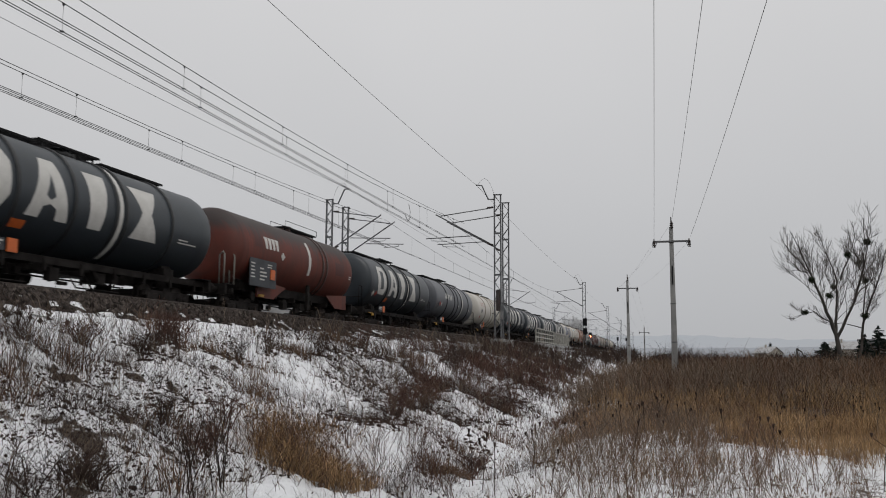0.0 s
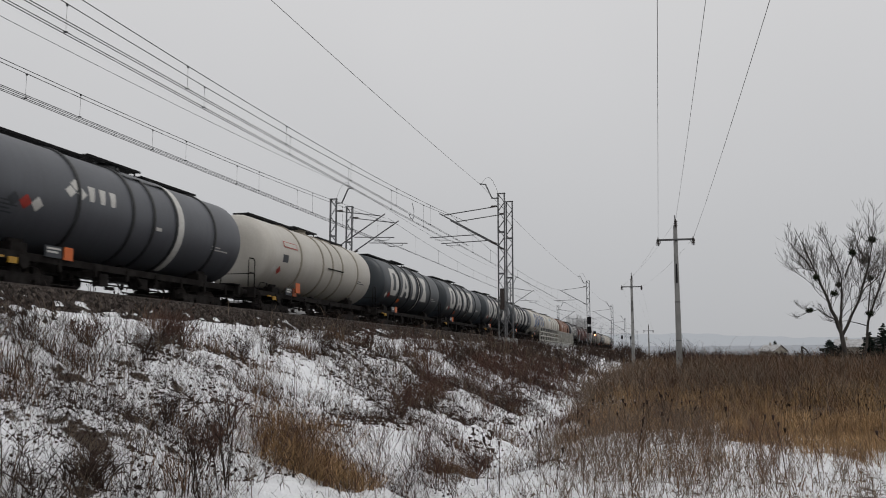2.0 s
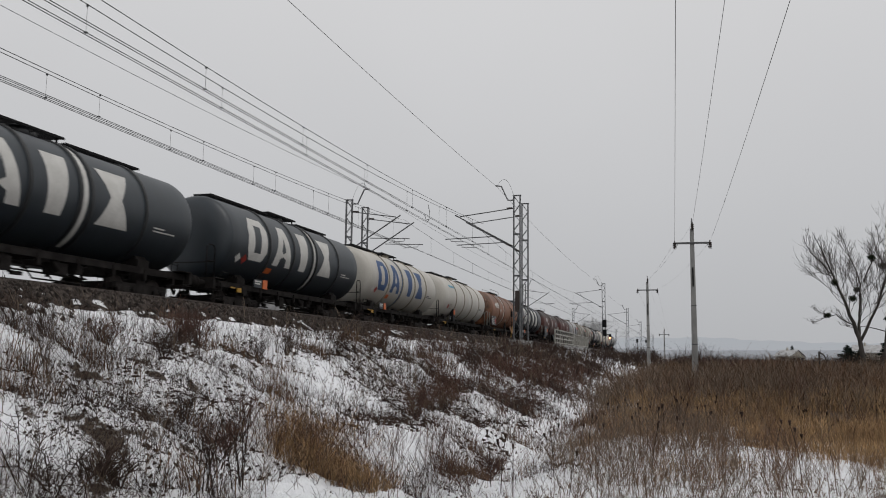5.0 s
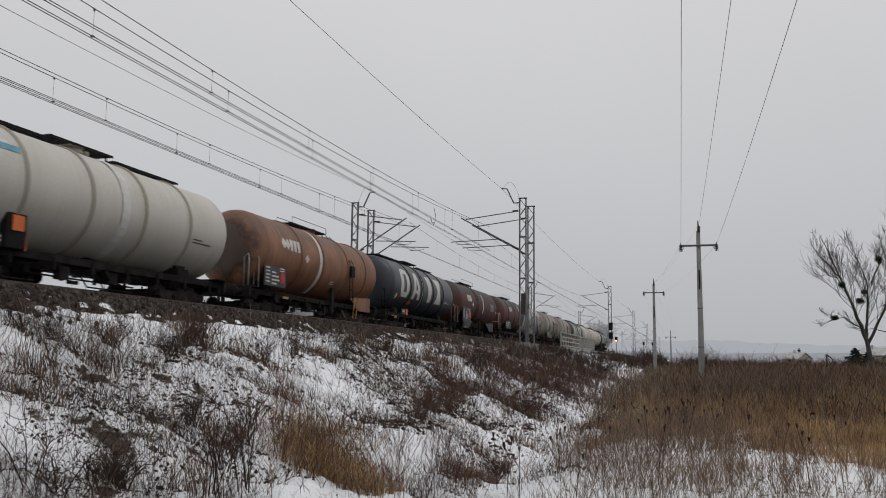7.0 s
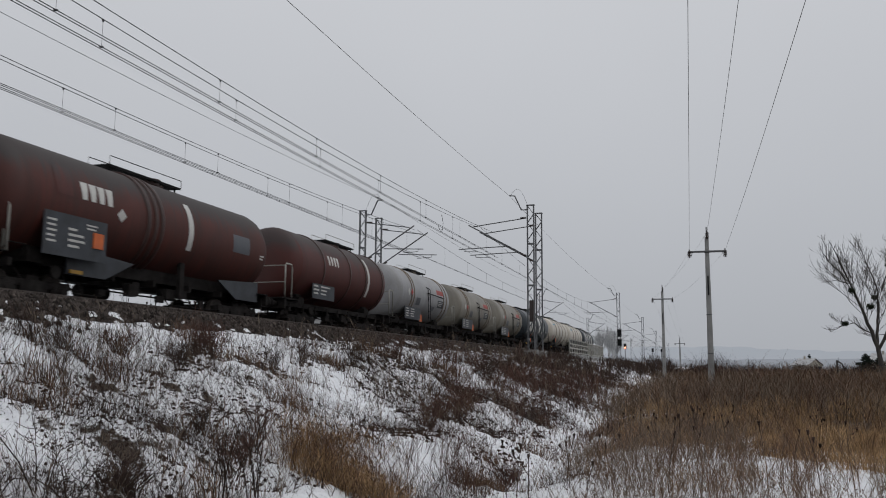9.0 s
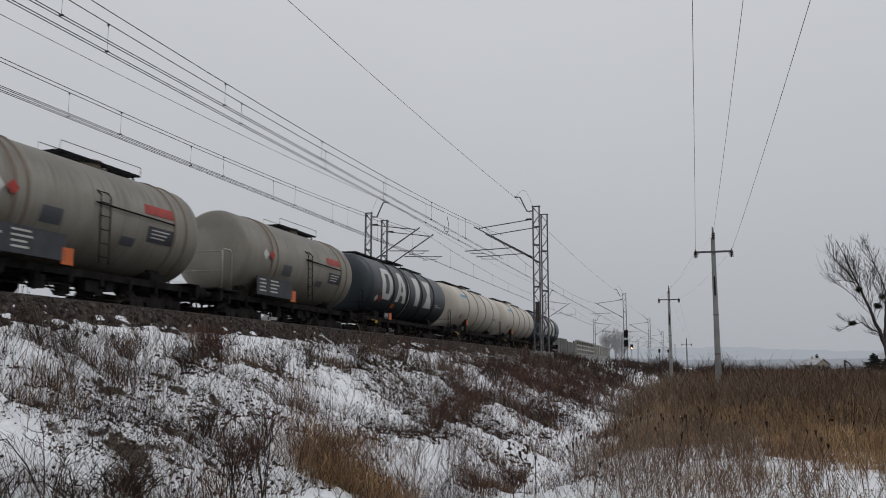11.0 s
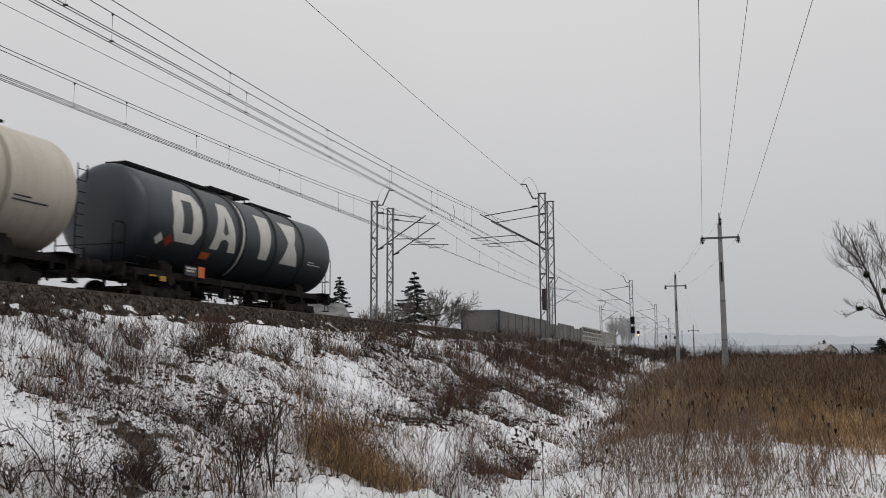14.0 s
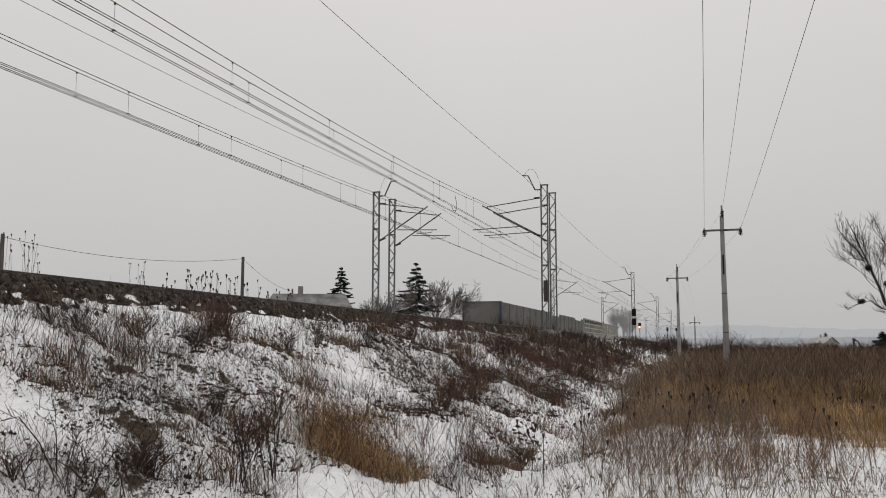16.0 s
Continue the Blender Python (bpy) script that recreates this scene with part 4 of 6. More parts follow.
def red_wagon(mat, label, L=14.4, tank=12.6, kind="red", ringmat=None):
    """A wagon whose shell carries the load; boards and skirts hang on its ends."""
    w = new("tank_wagon")
    c = offset(L, tank)
    end, front = c + tank / 2, c - tank / 2
    ringmat = ringmat or mat
    shell("tank", tank, mat, w, dish=0.6, cx=c)
    spots, band, logo, board = {"red": ((-7.5, -7.15, -6.85), -5.35, -10.3, -10.4), "rust": ((-4.35, -3.9), -5.9, -10.3, -10.4), "orange": ((-9.2, -7.0, -4.3, -2.0), -7.3, -10.9, -10.5)}[kind]
    for x in spots:
        ring(end + x, ringmat, w, 0.06, 0.05)
    running_gear(w, L, L / 2 - 2.4, sill=kind == "orange")
    walk0 = -6.1 if kind == "rust" else -7.9
    walkway(w, end + walk0, end + walk0 + 3.6, ZC + TR + 0.14, BLACK)
    top_rail(w, end + walk0, end + walk0 + 3.6, ZC + TR + 0.16, FRAME)
    manhole(w, end - 5.5, ringmat)
    clutter(w, front)
    bw, bh, bz = (1.75, 0.75, 1.72) if kind == "orange" else (2.3, 1.12, 1.88)
    bx = end + board - bw / 2 + (0.0 if kind == "orange" else 1.2)
    plate(w, "data_board", bx, bz, bw, bh, -1.43, BOARD, "slate board with worn white lettering")
    text_bars(w, bx - bw / 2 + 0.1, bz + 0.30, -1.452, (0.32, 0.3, 0.32, 0.28, 0.32), WHITE, 0.05, 0.13)
    text_bars(w, bx - 0.3, bz + 0.15, -1.452, (0.3, 0.55, 0.6, 0.4), WHITE, 0.06, 0.14)
    text_bars(w, bx + 0.35, bz + 0.34, -1.452, (0.4, 0.36), WHITE, 0.04, 0.09)
    plate(w, "hazard_plate", bx + bw / 2 - 0.35, bz - 0.02, 0.38, 0.40, -1.46, SIGN if kind != "orange" else HAZRED, "orange hazard plate" if kind != "orange" else "red hazard plate")
    n = 4 if kind != "orange" else 5
    for k in range(n):
        part("painted_mark", patch_on_tank(mark_bar if (k > 1 or kind != "orange") else mark_diamond, end + logo - 0.1 + 0.33 * k, end + logo + 0.34 + 0.33 * k, radians(4), radians(22), 0.006), WHITE, w, "white painted logo shape")
    part("hazard_diamond", patch_on_tank(mark_diamond, end - 8.9, end - 8.5, radians(-9), radians(5), 0.012), WHITE, w)
    wide = (-62, 75) if kind == "orange" else (-22, 36)
    part("painted_band", patch_on_tank(mark_full, end + band - 0.13, end + band + 0.13, radians(wide[0]), radians(wide[1]), 0.014), WHITE, w, "white band on the shell")
    if kind == "orange":
        prof = [(front - 0.006, 0.001)] + [(front - 0.006 + 0.6 * (1 - math.cos(k / 8 * math.pi / 2)), 0.006 + TR * math.sin(k / 8 * math.pi / 2) ** 0.62) for k in range(1, 8)]
        part("sooty_end", lathe_x(bmesh.new(), prof, ZC, 48), SOOT, w, "soot-blackened tank end")
        ladder(w, end - 4.0, -1.57, 1.3, -0.3, ZC + TR + 0.1, FRAME, bend=(-1.55, ZC + 0.3))
        part("service_box", box(bmesh.new(), end - 3.9, -1.56, ZC - 0.1, 0.4, 0.12, 0.5), BLACK, w)
        ladder(w, end - 2.9, -1.3, 0.55, -1.4, 1.55, YELLOW)
        shell_text(w, end - 5.9, radians(-28), (0.4, 0.4), WHITE, 0.04)
    else:
        part("faded_patch", patch_on_tank(mark_full, end - 2.8, end - 1.7, radians(-10), radians(13), 0.008), GREY if kind == "red" else MAROON, w)
        part("faded_patch", patch_on_tank(mark_full, end - 11.2, end - 10.6, radians(4), radians(34), 0.008), MAROON, w)
        shell_text(w, end - 0.95, radians(-6), (0.3, 0.25), WHITE, 0.04)
    skirts = ((end - 1.75, -1),) if kind == "orange" else ((end - 9.0, 1), (end - 1.75, -1))
    for x, flip in skirts:
        bm = bmesh.new()
        for y in (-1.16, -1.10):
            bm.faces.new([bm.verts.new((x + flip * a, y, z)) for a, z in ((-1.3, 0.95), (0.2, 0.95), (1.4, 1.5), (-1.3, 1.66))])
        bm.verts.ensure_lookup_table()
        for k in range(4):
            bm.faces.new([bm.verts[k], bm.verts[(k + 1) % 4], bm.verts[4 + (k + 1) % 4], bm.verts[4 + k]])
        part("skirt_plate", bm, BOARD if kind == "red" else mat, w)
    plate(w, "support_leg", end - 5.3, 1.25, 0.22, 1.1, -1.15, FRAME, thick=0.12)
    if kind != "orange":
        bm = bmesh.new()
        box(bm, 0, 0, 1.35, L - 5.0, 1.6, 0.45)
        part("belly_frame", bm, FRAME, w)
    for s in (-0.3, 0.45):
        bm = tube(bmesh.new(), [(-L / 2 + 0.75 + s, -1.3, 1.25), (-L / 2 + 0.75 + s, -1.3, 2.3), (-L / 2 + 0.85 + s, -1.2, 2.4), (-L / 2 + 0.95 + s, -1.0, 2.3), (-L / 2 + 0.95 + s, -1.0, 1.25)], 0.03, 6)
        part("end_handrail", bm, RAILING, w, "pale curved handrail")
    part("yellow_handle", box(bmesh.new(), front + 2.6, -1.2, 1.02, 0.45, 0.05, 0.09), YELLOW, w)
    return tagged(w, label, "tank wagon", "wagons of the freight train")


# right-hand end of each tank along the track at the start
ENDS = (27.0, 41.2, 56.1, 70.1, 84.5, 98.9, 113.1, 127.6, 142.2, 156.1, 170.6, 185.4, 200.1, 214.2, 226.6, 238.4, 250.5, 262.8, 277.5, 292.3, 306.7, 321.6)
WAGONS = []


def place(w, k, L, tank):
    x = ENDS[k] - 0.5 - tank / 2 - offset(L, tank)
    WAGONS.append((w, x))
    w.location = (x, FAR_Y, RAIL)


def put_long(w, *spots):
    for k in spots:
        place(copy_thing(w, Matrix()) if k != spots[0] else w, k, 14.5, 12.7)


FOUR = (-9.5, -7.15, -4.85, -2.55)
put_long(long_wagon(DARK, DARKRING, "slate tank wagon with large white painted shapes", WHITE, "late"), 0, 2, 5, 6, 7, 8)
put_long(long_wagon(DARK, DARKRING, "last slate tank wagon with large white painted shapes", WHITE, "early", tail=True), 21)
put_long(long_wagon(DARK, DARKRING, "slate tank wagon, white band between large shapes", WHITE, "early"), 12, 18)
put_long(long_wagon(GREY, DARKRING, "blue-grey tank wagon with a white logo", None, "late", logo="three", band=-4.36, rings=(-9.3, -6.9, -5.85, -4.6, -2.2)), 3)
put_long(long_wagon(PALE, CREAMRING, "dirty pale grey tank wagon with a small red-framed plate", None, "late", logo="small", rings=(-9.3, -6.87, -5.7, -4.45, -2.34)), 4)
put_long(long_wagon(PALE, CREAMRING, "pale grey tank wagon with large blue painted shapes", BLUE, "early", rings=FOUR), 9)
put_long(long_wagon(PALE, CREAMRING, "dirty white tank wagon with a light blue plate", None, "late", logo="plate", band=-5.75, rings=FOUR), 10)
put_long(long_wagon(CREAM, CREAMRING, "cream-white tank wagon with a light blue plate", None, "late", logo="plate", band=-5.75, rings=FOUR), 19, 20)
place(red_wagon(RED, "oxide red frameless tank wagon, sooty along its top", kind="rust", ringmat=RUSTRING), 1, 14.4, 12.6)
place(red_wagon(ORANGE, "faded orange tank wagon with a soot-blackened end", kind="orange", ringmat=ORANGERING), 11, 14.4, 12.6)
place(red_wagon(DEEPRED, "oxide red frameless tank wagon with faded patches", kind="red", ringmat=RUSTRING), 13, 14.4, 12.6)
place(short_wagon(MAROON, RUSTRING, "dark maroon short tank wagon", tank=10.2, kind="maroon", rail_mat=RAILING), 14, 12.25, 10.2)
place(short_wagon(SILVER, DUSTYRING, "light grey short tank wagon with rusty stains", kind="silver", rail_mat=RAILING), 15, 12.25, 9.7)
dusty = short_wagon(DUSTY, DUSTYRING, "dusty beige-grey short tank wagon with a board", kind="dusty", rail_mat=RAILING)
place(dusty, 16, 12.25, 9.7)
place(copy_thing(dusty, Matrix()), 17, 12.25, 9.7)


# ---- catenary masts and wires ----
def lattice_mast(x, y, side, tall=8.25, tip=True, arm_z=(9.95, 8.62), reach=3.2, foot=2.25):
    """Lattice steel mast with a hinged cantilever; side: +1 when the track lies at larger y."""
    m = new("catenary_mast")
    m.location = (x, y, 0)
    top = RAIL + tall
    for s in (-1, 1):
        bm = box(bmesh.new(), s * 0.0, s * 0.19, (top + foot) / 2, 0.14, 0.07, top - foot)
        part("leg", bm, ZINC, m)
    for f in (-0.06, 0.06):
        bm = bmesh.new()
        n = 17
        tube(bm, [(f, -0.19 if k % 2 == 0 else 0.19, foot + (top - foot) * k / n) for k in range(n + 1)], 0.02, 4)
        part("lacing", bm, ZINC, m)
    part("cap", box(bmesh.new(), 0, 0, top + 0.02, 0.18, 0.5, 0.05), ZINC, m)
    part("footing", box(bmesh.new(), 0, 0, foot + 0.1, 0.6, 0.8, 0.5), CONCRETE, m)
    for z in (RAIL + tall * 0.42, RAIL + tall * 0.72):
        part("batten", box(bmesh.new(), 0, 0, z, 0.15, 0.42, 0.1), ZINC, m)
    if tip:
        bm = tube(bmesh.new(), [(0, side * 0.2, top - 0.25), (0, side * 0.55, top - 0.25), (0, side * 0.95, top + 0.62), (0, side * 1.3, top + 0.66)], 0.045, 6)
        part("earth_wire_bracket", bm, ZINC, m)
    bm = tube(bmesh.new(), [(0, side * 0.25, top - 0.75), (0, side * (reach + 0.3), arm_z[0] + 0.05)], 0.032, 6)
    part("top_tie", bm, ZINC, m)
    bm = tube(bmesh.new(), [(0, side * 0.25, arm_z[1] - 0.5), (0, side * (reach + 0.6), arm_z[0] + 0.15)], 0.042, 6)
    part("strut", bm, ZINC, m)
    bm = tube(bmesh.new(), [(0, side * 1.4, arm_z[1] + 0.12), (0, side * (reach + 1.2), arm_z[1] + 0.02)], 0.03, 6)
    tube(bm, [(0, side * (reach + 0.9), arm_z[1] + 0.02), (0, side * (reach + 0.85), arm_z[1] - 0.12), (0, side * (reach - 0.1), RAIL + 5.55)], 0.018, 5)
    part("registration_arm", bm, ZINC, m)
    for z in (top - 0.75, arm_z[1] - 0.5):
        bm = tube(bmesh.new(), [(0, side * 0.28, z + 0.02), (0, side * 0.62, z + (0.0 if z > 10 else 0.14))], 0.06, 8)
        part("insulator", bm, INSUL, m)
    return tagged(m, "grey lattice steel catenary mast with cantilever", "catenary mast", "catenary masts")


for x, yR, yL in ((-8, 9.0, 19.4), (49.5, 9.0, 19.4), (52.3, 9.0, 19.4), (112, 9.0, 19.4), (168, 9.0, 19.4), (230, 9.0, 19.4), (290, 9.0, 19.4), (350, 9.0, 19.4)):
    lattice_mast(x, yR, 1, tip=x != 52.3)
    lattice_mast(x - (0.7 if 40 < x < 60 else 0), yL, -1, tip=x != 52.3, reach=2.75, foot=2.2)


def loop_cable(x, y, side):
    """The thin jumper that arches over a mast's head."""
    top = RAIL + 8.25
    bm = tube(bmesh.new(), [(x, y + side * (1.2 - 1.1 * k / 8), top + 0.66 - 0.9 * (k / 8) ** 2 + 0.55 * math.sin(math.pi * k / 8)) for k in range(9)], 0.008, 4)
    return tagged(part("jumper_cable", bm, WIRE), "thin looping jumper cable at a mast head", "cable", "jumper cables")


for x, y, s in ((49.5, 9.0, 1), (48.8, 19.4, -1), (112, 9.0, 1)):
    loop_cable(x, y, s)


def sag_wire(name, a, b, sag, r, label, n=14, group="overhead wires"):
    a, b = Vector(a), Vector(b)
    bm = tube(bmesh.new(), [a.lerp(b, k / n) - Vector((0, 0, 4 * sag * (k / n) * (1 - k / n))) for k in range(n + 1)], r, 5)
    return tagged(part(name, bm, WIRE), label, "wire", group)


def catenary_span(x0, x1, y0, y1, first=True):
    zc, zm, sag = 8.44, 9.95, 0.92 if y0 < 14 else 0.84
    w = new("catenary_span")
    for d in (-0.05, 0.05):
        part("contact_wire", tube(bmesh.new(), [(x0, y0 + d, zc), ((x0 + x1) / 2, (y0 + y1) / 2 + d, zc - 0.03), (x1, y1 + d, zc)], 0.010, 5), WIRE, w)
    n = 16
    at = lambda f: (x0 + (x1 - x0) * f, y0 + (y1 - y0) * f, zm - 4 * sag * f * (1 - f))
    part("messenger_wire", tube(bmesh.new(), [at(k / n) for k in range(n + 1)], 0.0105, 5), WIRE, w)
    for k in range(1, 10):
        f = (k + (0.0 if first else 0.5)) / 10
        p = at(f)
        d = part("dropper", tube(bmesh.new(), [p, (p[0], p[1], zc)], 0.005, 4), WIRE, w)
        part("clamp", box(bmesh.new(), p[0], p[1], zc, 0.05, 0.08, 0.03), WIRE, d)
        part("clamp", box(bmesh.new(), p[0], p[1], p[2] - 0.02, 0.04, 0.03, 0.06), WIRE, d)
    return tagged(w, "dark contact wires hung by droppers from a messenger wire", "overhead line", "overhead lines")


bm = bmesh.new()
tube(bm, [(41.6, 12.2, 9.35), (41.9, 12.2, 9.0), (41.8, 12.2, 8.6), (41.5, 12.2, 8.44)], 0.014, 5)
tube(bm, [(41.0, 12.2, 8.7), (41.3, 12.2, 8.5), (41.8, 12.2, 8.62)], 0.014, 5)
tagged(part("jumper_cable", bm, WIRE), "looped jumper cable between messenger and contact wire", "cable", "jumper cables")

MASTS = (-8, 49.5, 112, 168, 230, 290, 350)
for y in (NEAR_Y, FAR_Y):
    for a, b in zip(MASTS, MASTS[1:]):
        catenary_span(a, b, y - 0.12, y + 0.02)
catenary_span(-8, 52.3, NEAR_Y - 0.45, NEAR_Y - 0.55, False)
catenary_span(-8, 51.6, FAR_Y + 0.12, FAR_Y + 0.25, False)
for a, b in zip(MASTS, MASTS[1:]):
    sag_wire("earth_wire", (a, 10.28, 11.8), (b, 10.28, 11.8), 0.36, 0.0088, "earth wire strung along the mast heads")
    sag_wire("earth_wire", (a, 18.12, 11.8), (b, 18.12, 11.8), 0.55, 0.0088, "earth wire strung along the mast heads")


# ---- the power line in the field ----
def power_pole(x, y, top=8.9, foot=-0.3, turn=0.0, arm=1.9, scale=1.0):
    p = new("power_pole")
    p.matrix_basis = pose(x, y, 0, 0, 0, turn)
    bm = bmesh.new()
    h = top - 0.55
    v = []
    for z, w, d in ((foot, 0.34, 0.26), (h, 0.20, 0.17)):
        v.append([bm.verts.new((a * d / 2, b * w / 2, z)) for a, b in ((-1, -1), (1, -1), (1, 1), (-1, 1))])
    for k in range(4):
        bm.faces.new((v[0][k], v[0][(k + 1) % 4], v[1][(k + 1) % 4], v[1][k]))
    bm.faces.new(v[1])
    part("shaft", bm, CONCRETE, p, bevel=0.02)
    for z in (top - 4.6, top - 6.6):
        w = 0.34 - 0.14 * (z - foot) / (h - foot) + 0.02
        part("joint_band", box(bmesh.new(), 0, 0, z, w * 0.82, w, 0.05), ZINC, p)
    # black strip laid on the shaft, painting the shade of a hollow
    part("recess", box(bmesh.new(), -0.105, 0, top - 3.1, 0.03, 0.07, 1.0), BLACK, p)
    part("cross_arm", box(bmesh.new(), -0.12, 0, top - 1.32, 0.09, arm, 0.10), ZINC, p, bevel=0.01)
    part("top_pin", tube(bmesh.new(), [(0, 0, h - 0.1), (0, 0, top)], 0.035, 6), ZINC, p)
    for yy, z in ((-arm / 2 + 0.06, top - 1.42), (arm / 2 - 0.06, top - 1.42), (-0.03, top - 0.45)):
        bm = bmesh.new()
        for k in range(3):
            tube(bm, [(-0.12, yy, z + 0.10 * k - 0.12), (-0.12, yy, z + 0.10 * k - 0.05)], 0.10, 10, 0.06)
        tube(bm, [(-0.12, yy, z - 0.2), (-0.12, yy, z + 0.24)], 0.03, 6)
        part("insulator", bm, INSUL, p)
    for s in (-1, 1):
        part("stirrup", tube(bmesh.new(), [(-0.12, s * (arm / 2 - 0.2), top - 1.36), (-0.12, s * (arm / 2 - 0.12), top - 1.62), (-0.12, s * (arm / 2 + 0.02), top - 1.62), (-0.12, s * (arm / 2 + 0.02), top - 1.36)], 0.015, 5), ZINC, p)
    return tagged(p, "weathered concrete power pole with a steel cross-arm", "power pole", "power poles")


POLES = ((-5, -1.05, 8.9), (46.3, -0.9, 8.95), (81, 2.5, 9.2), (172, 2.3, 7.6))
for x, y, z in POLES:
    power_pole(x, y, z, float(height(x, y, False)) - 0.4)
for (xa, ya, za), (xb, yb, zb) in zip(POLES, POLES[1:]):
    for d, dz in ((-0.89, -1.28), (0.89, -1.28), (-0.03, -0.3)):
        sag_wire("power_wire", (xa - 0.12, ya + d, za + dz), (xb - 0.12, yb + d, zb + dz), 0.32, 0.0058 if xa < 40 else 0.0035, "thin bare power line conductor", 12, "power lines")


def telegraph_pole(x, y, top, foot=2.2):
    return tagged(part("telegraph_pole", tube(bmesh.new(), [(x, y, foot), (x, y, (foot + top) / 2), (x, y, top)], 0.12, 8, 0.09), BARK), "slim dark wooden telegraph pole", "telegraph pole", "telegraph poles")


for p in ((32.4, 32.0, 6.95), (46.0, 27.0, 7.06), (75.0, 38.5, 7.2)):
    telegraph_pole(*p)
sag_wire("telephone_wire", (32.4, 32.0, 6.8), (46, 27, 6.95), 0.55, 0.012, "single sagging telephone wire", 12, "telephone wires")
sag_wire("telephone_wire", (46, 27, 6.95), (75, 38.5, 7.0), 0.4, 0.012, "single sagging telephone wire", 12, "telephone wires")


# ---- bridge railing, noise barrier, signals ----
def bridge_railing():
    r = new("bridge_railing")
    z0 = 2.75
    for k in range(9):
        x = 73 + 1.62 * k
        part("post", box(bmesh.new(), x, 10, z0 + 0.62, 0.12, 0.12, 1.3), RAILING, r)
    for z in (0.12, 0.5, 0.86, 1.24):
        part("rail_bar", box(bmesh.new(), 79.5, 9.98, z0 + z, 13.2, 0.07, 0.10), RAILING, r)
    for k in range(8):
        part("mesh_panel", box(bmesh.new(), 73.8 + 1.62 * k, 10.03, z0 + 1.05, 1.45, 0.03, 0.28), BLACK, r)
    for k in range(10):
        part("post", box(bmesh.new(), 87 + 1.55 * k, 10, z0 + 0.62, 0.14, 0.14, 1.25), RAILING, r)
    for z in (0.1, 1.2):
        part("rail_bar", box(bmesh.new(), 94, 9.98, z0 + z, 14.2, 0.06, 0.09), RAILING, r)
    part("edge_beam", box(bmesh.new(), 87, 9.95, 2.45, 29, 0.5, 0.55), CONCRETE, r)
    return tagged(r, "weathered pale steel bridge railing on a concrete beam", "railing")


def noise_barrier():
    b = new("noise_barrier")
    z0, z1 = 2.2, 6.62
    n = 26
    for k in range(n):
        x0 = 93.4 + 4.0 * k
        top = z1 - (0.35 if k in (8, 9, 14, 15, 20) else 0)
        bm = box(bmesh.new(), x0 + 2, 22.05, (z0 + top) / 2, 3.94, 0.16, top - z0)
        box(bm, x0 + 2, 22.0, z0 + 1.9, 3.94, 0.2, 0.08)
        part("panel", bm, PANEL, b)
        if k:
            part("post", box(bmesh.new(), x0, 22, (z0 + top) / 2, 0.16, 0.22, top - z0 + 0.05), PANEL, b)
    bm = box(bmesh.new(), 93.4, 24.2, (z0 + z1) / 2, 0.16, 4.1, z1 - z0)
    part("panel", bm, PANEL, b)
    for y in (22.05, 26.35):
        part("corner_post", box(bmesh.new(), 93.33, y, (z0 + z1) / 2 + 0.05, 0.26, 0.26, z1 - z0 + 0.1), BLUEPOST, b, "dark blue corner post")
    part("top_cap", box(bmesh.new(), 93.4, 24.2, z1 + 0.04, 0.22, 4.2, 0.09), BLUEPOST, b)
    return tagged(b, "long grey panelled noise barrier with blue corner posts", "noise barrier")


def rail_signal(x, y, lamp_z, lit, head_h=1.0):
    s = new("rail_signal")
    s.location = (x, y, 0)
    part("mast", tube(bmesh.new(), [(0, 0, 2.3), (0, 0, lamp_z + 0.3)], 0.07, 8), ZINC, s)
    part("head", box(bmesh.new(), 0, 0, lamp_z, 0.25, 0.55 * head_h, head_h), BLACK, s, bevel=0.05)
    for k in range(3):
        z = lamp_z + head_h * (0.3 - 0.3 * k)
        bm = tube(bmesh.new(), [(-0.13, 0, z), (-0.19, 0, z)], 0.11 if not lit else 0.14, 12)
        part("lens", bm, LAMP if (lit and k == 2) else GLASS, s, "glowing red lamp" if (lit and k == 2) else "")
        part("hood", lathe_x(bmesh.new(), [(-0.13, 0.15), (-0.38, 0.15)], z, 10, 0, -1.6, 1.6), BLACK, s)
    return tagged(s, "black railway colour-light signal on a post" + (", red lamp lit" if lit else ""), "railway signal", "railway signals")


bridge_railing()
noise_barrier()
rail_signal(175, 12.9, 5.9, True)
rail_signal(190, 8.2, 5.4, False, 0.8)
rail_signal(215, 7.2, 5.8, False, 0.8)
for z, h in ((6.0, 0.95), (4.8, 0.85)):
    s = part("equipment_box", box(bmesh.new(), 111.7, 8.9, z, 0.3, 0.5, h), BLACK, None, bevel=0.03)
    tagged(s, "black equipment box fixed on a catenary mast", "equipment box", "equipment boxes")
tagged(part("equipment_box", box(bmesh.new(), 49.35, 8.95, 4.85, 0.2, 0.24, 1.25), INSUL, None, bevel=0.03), "tall dark brown tensioning weight on a lattice mast", "equipment box", "equipment boxes")


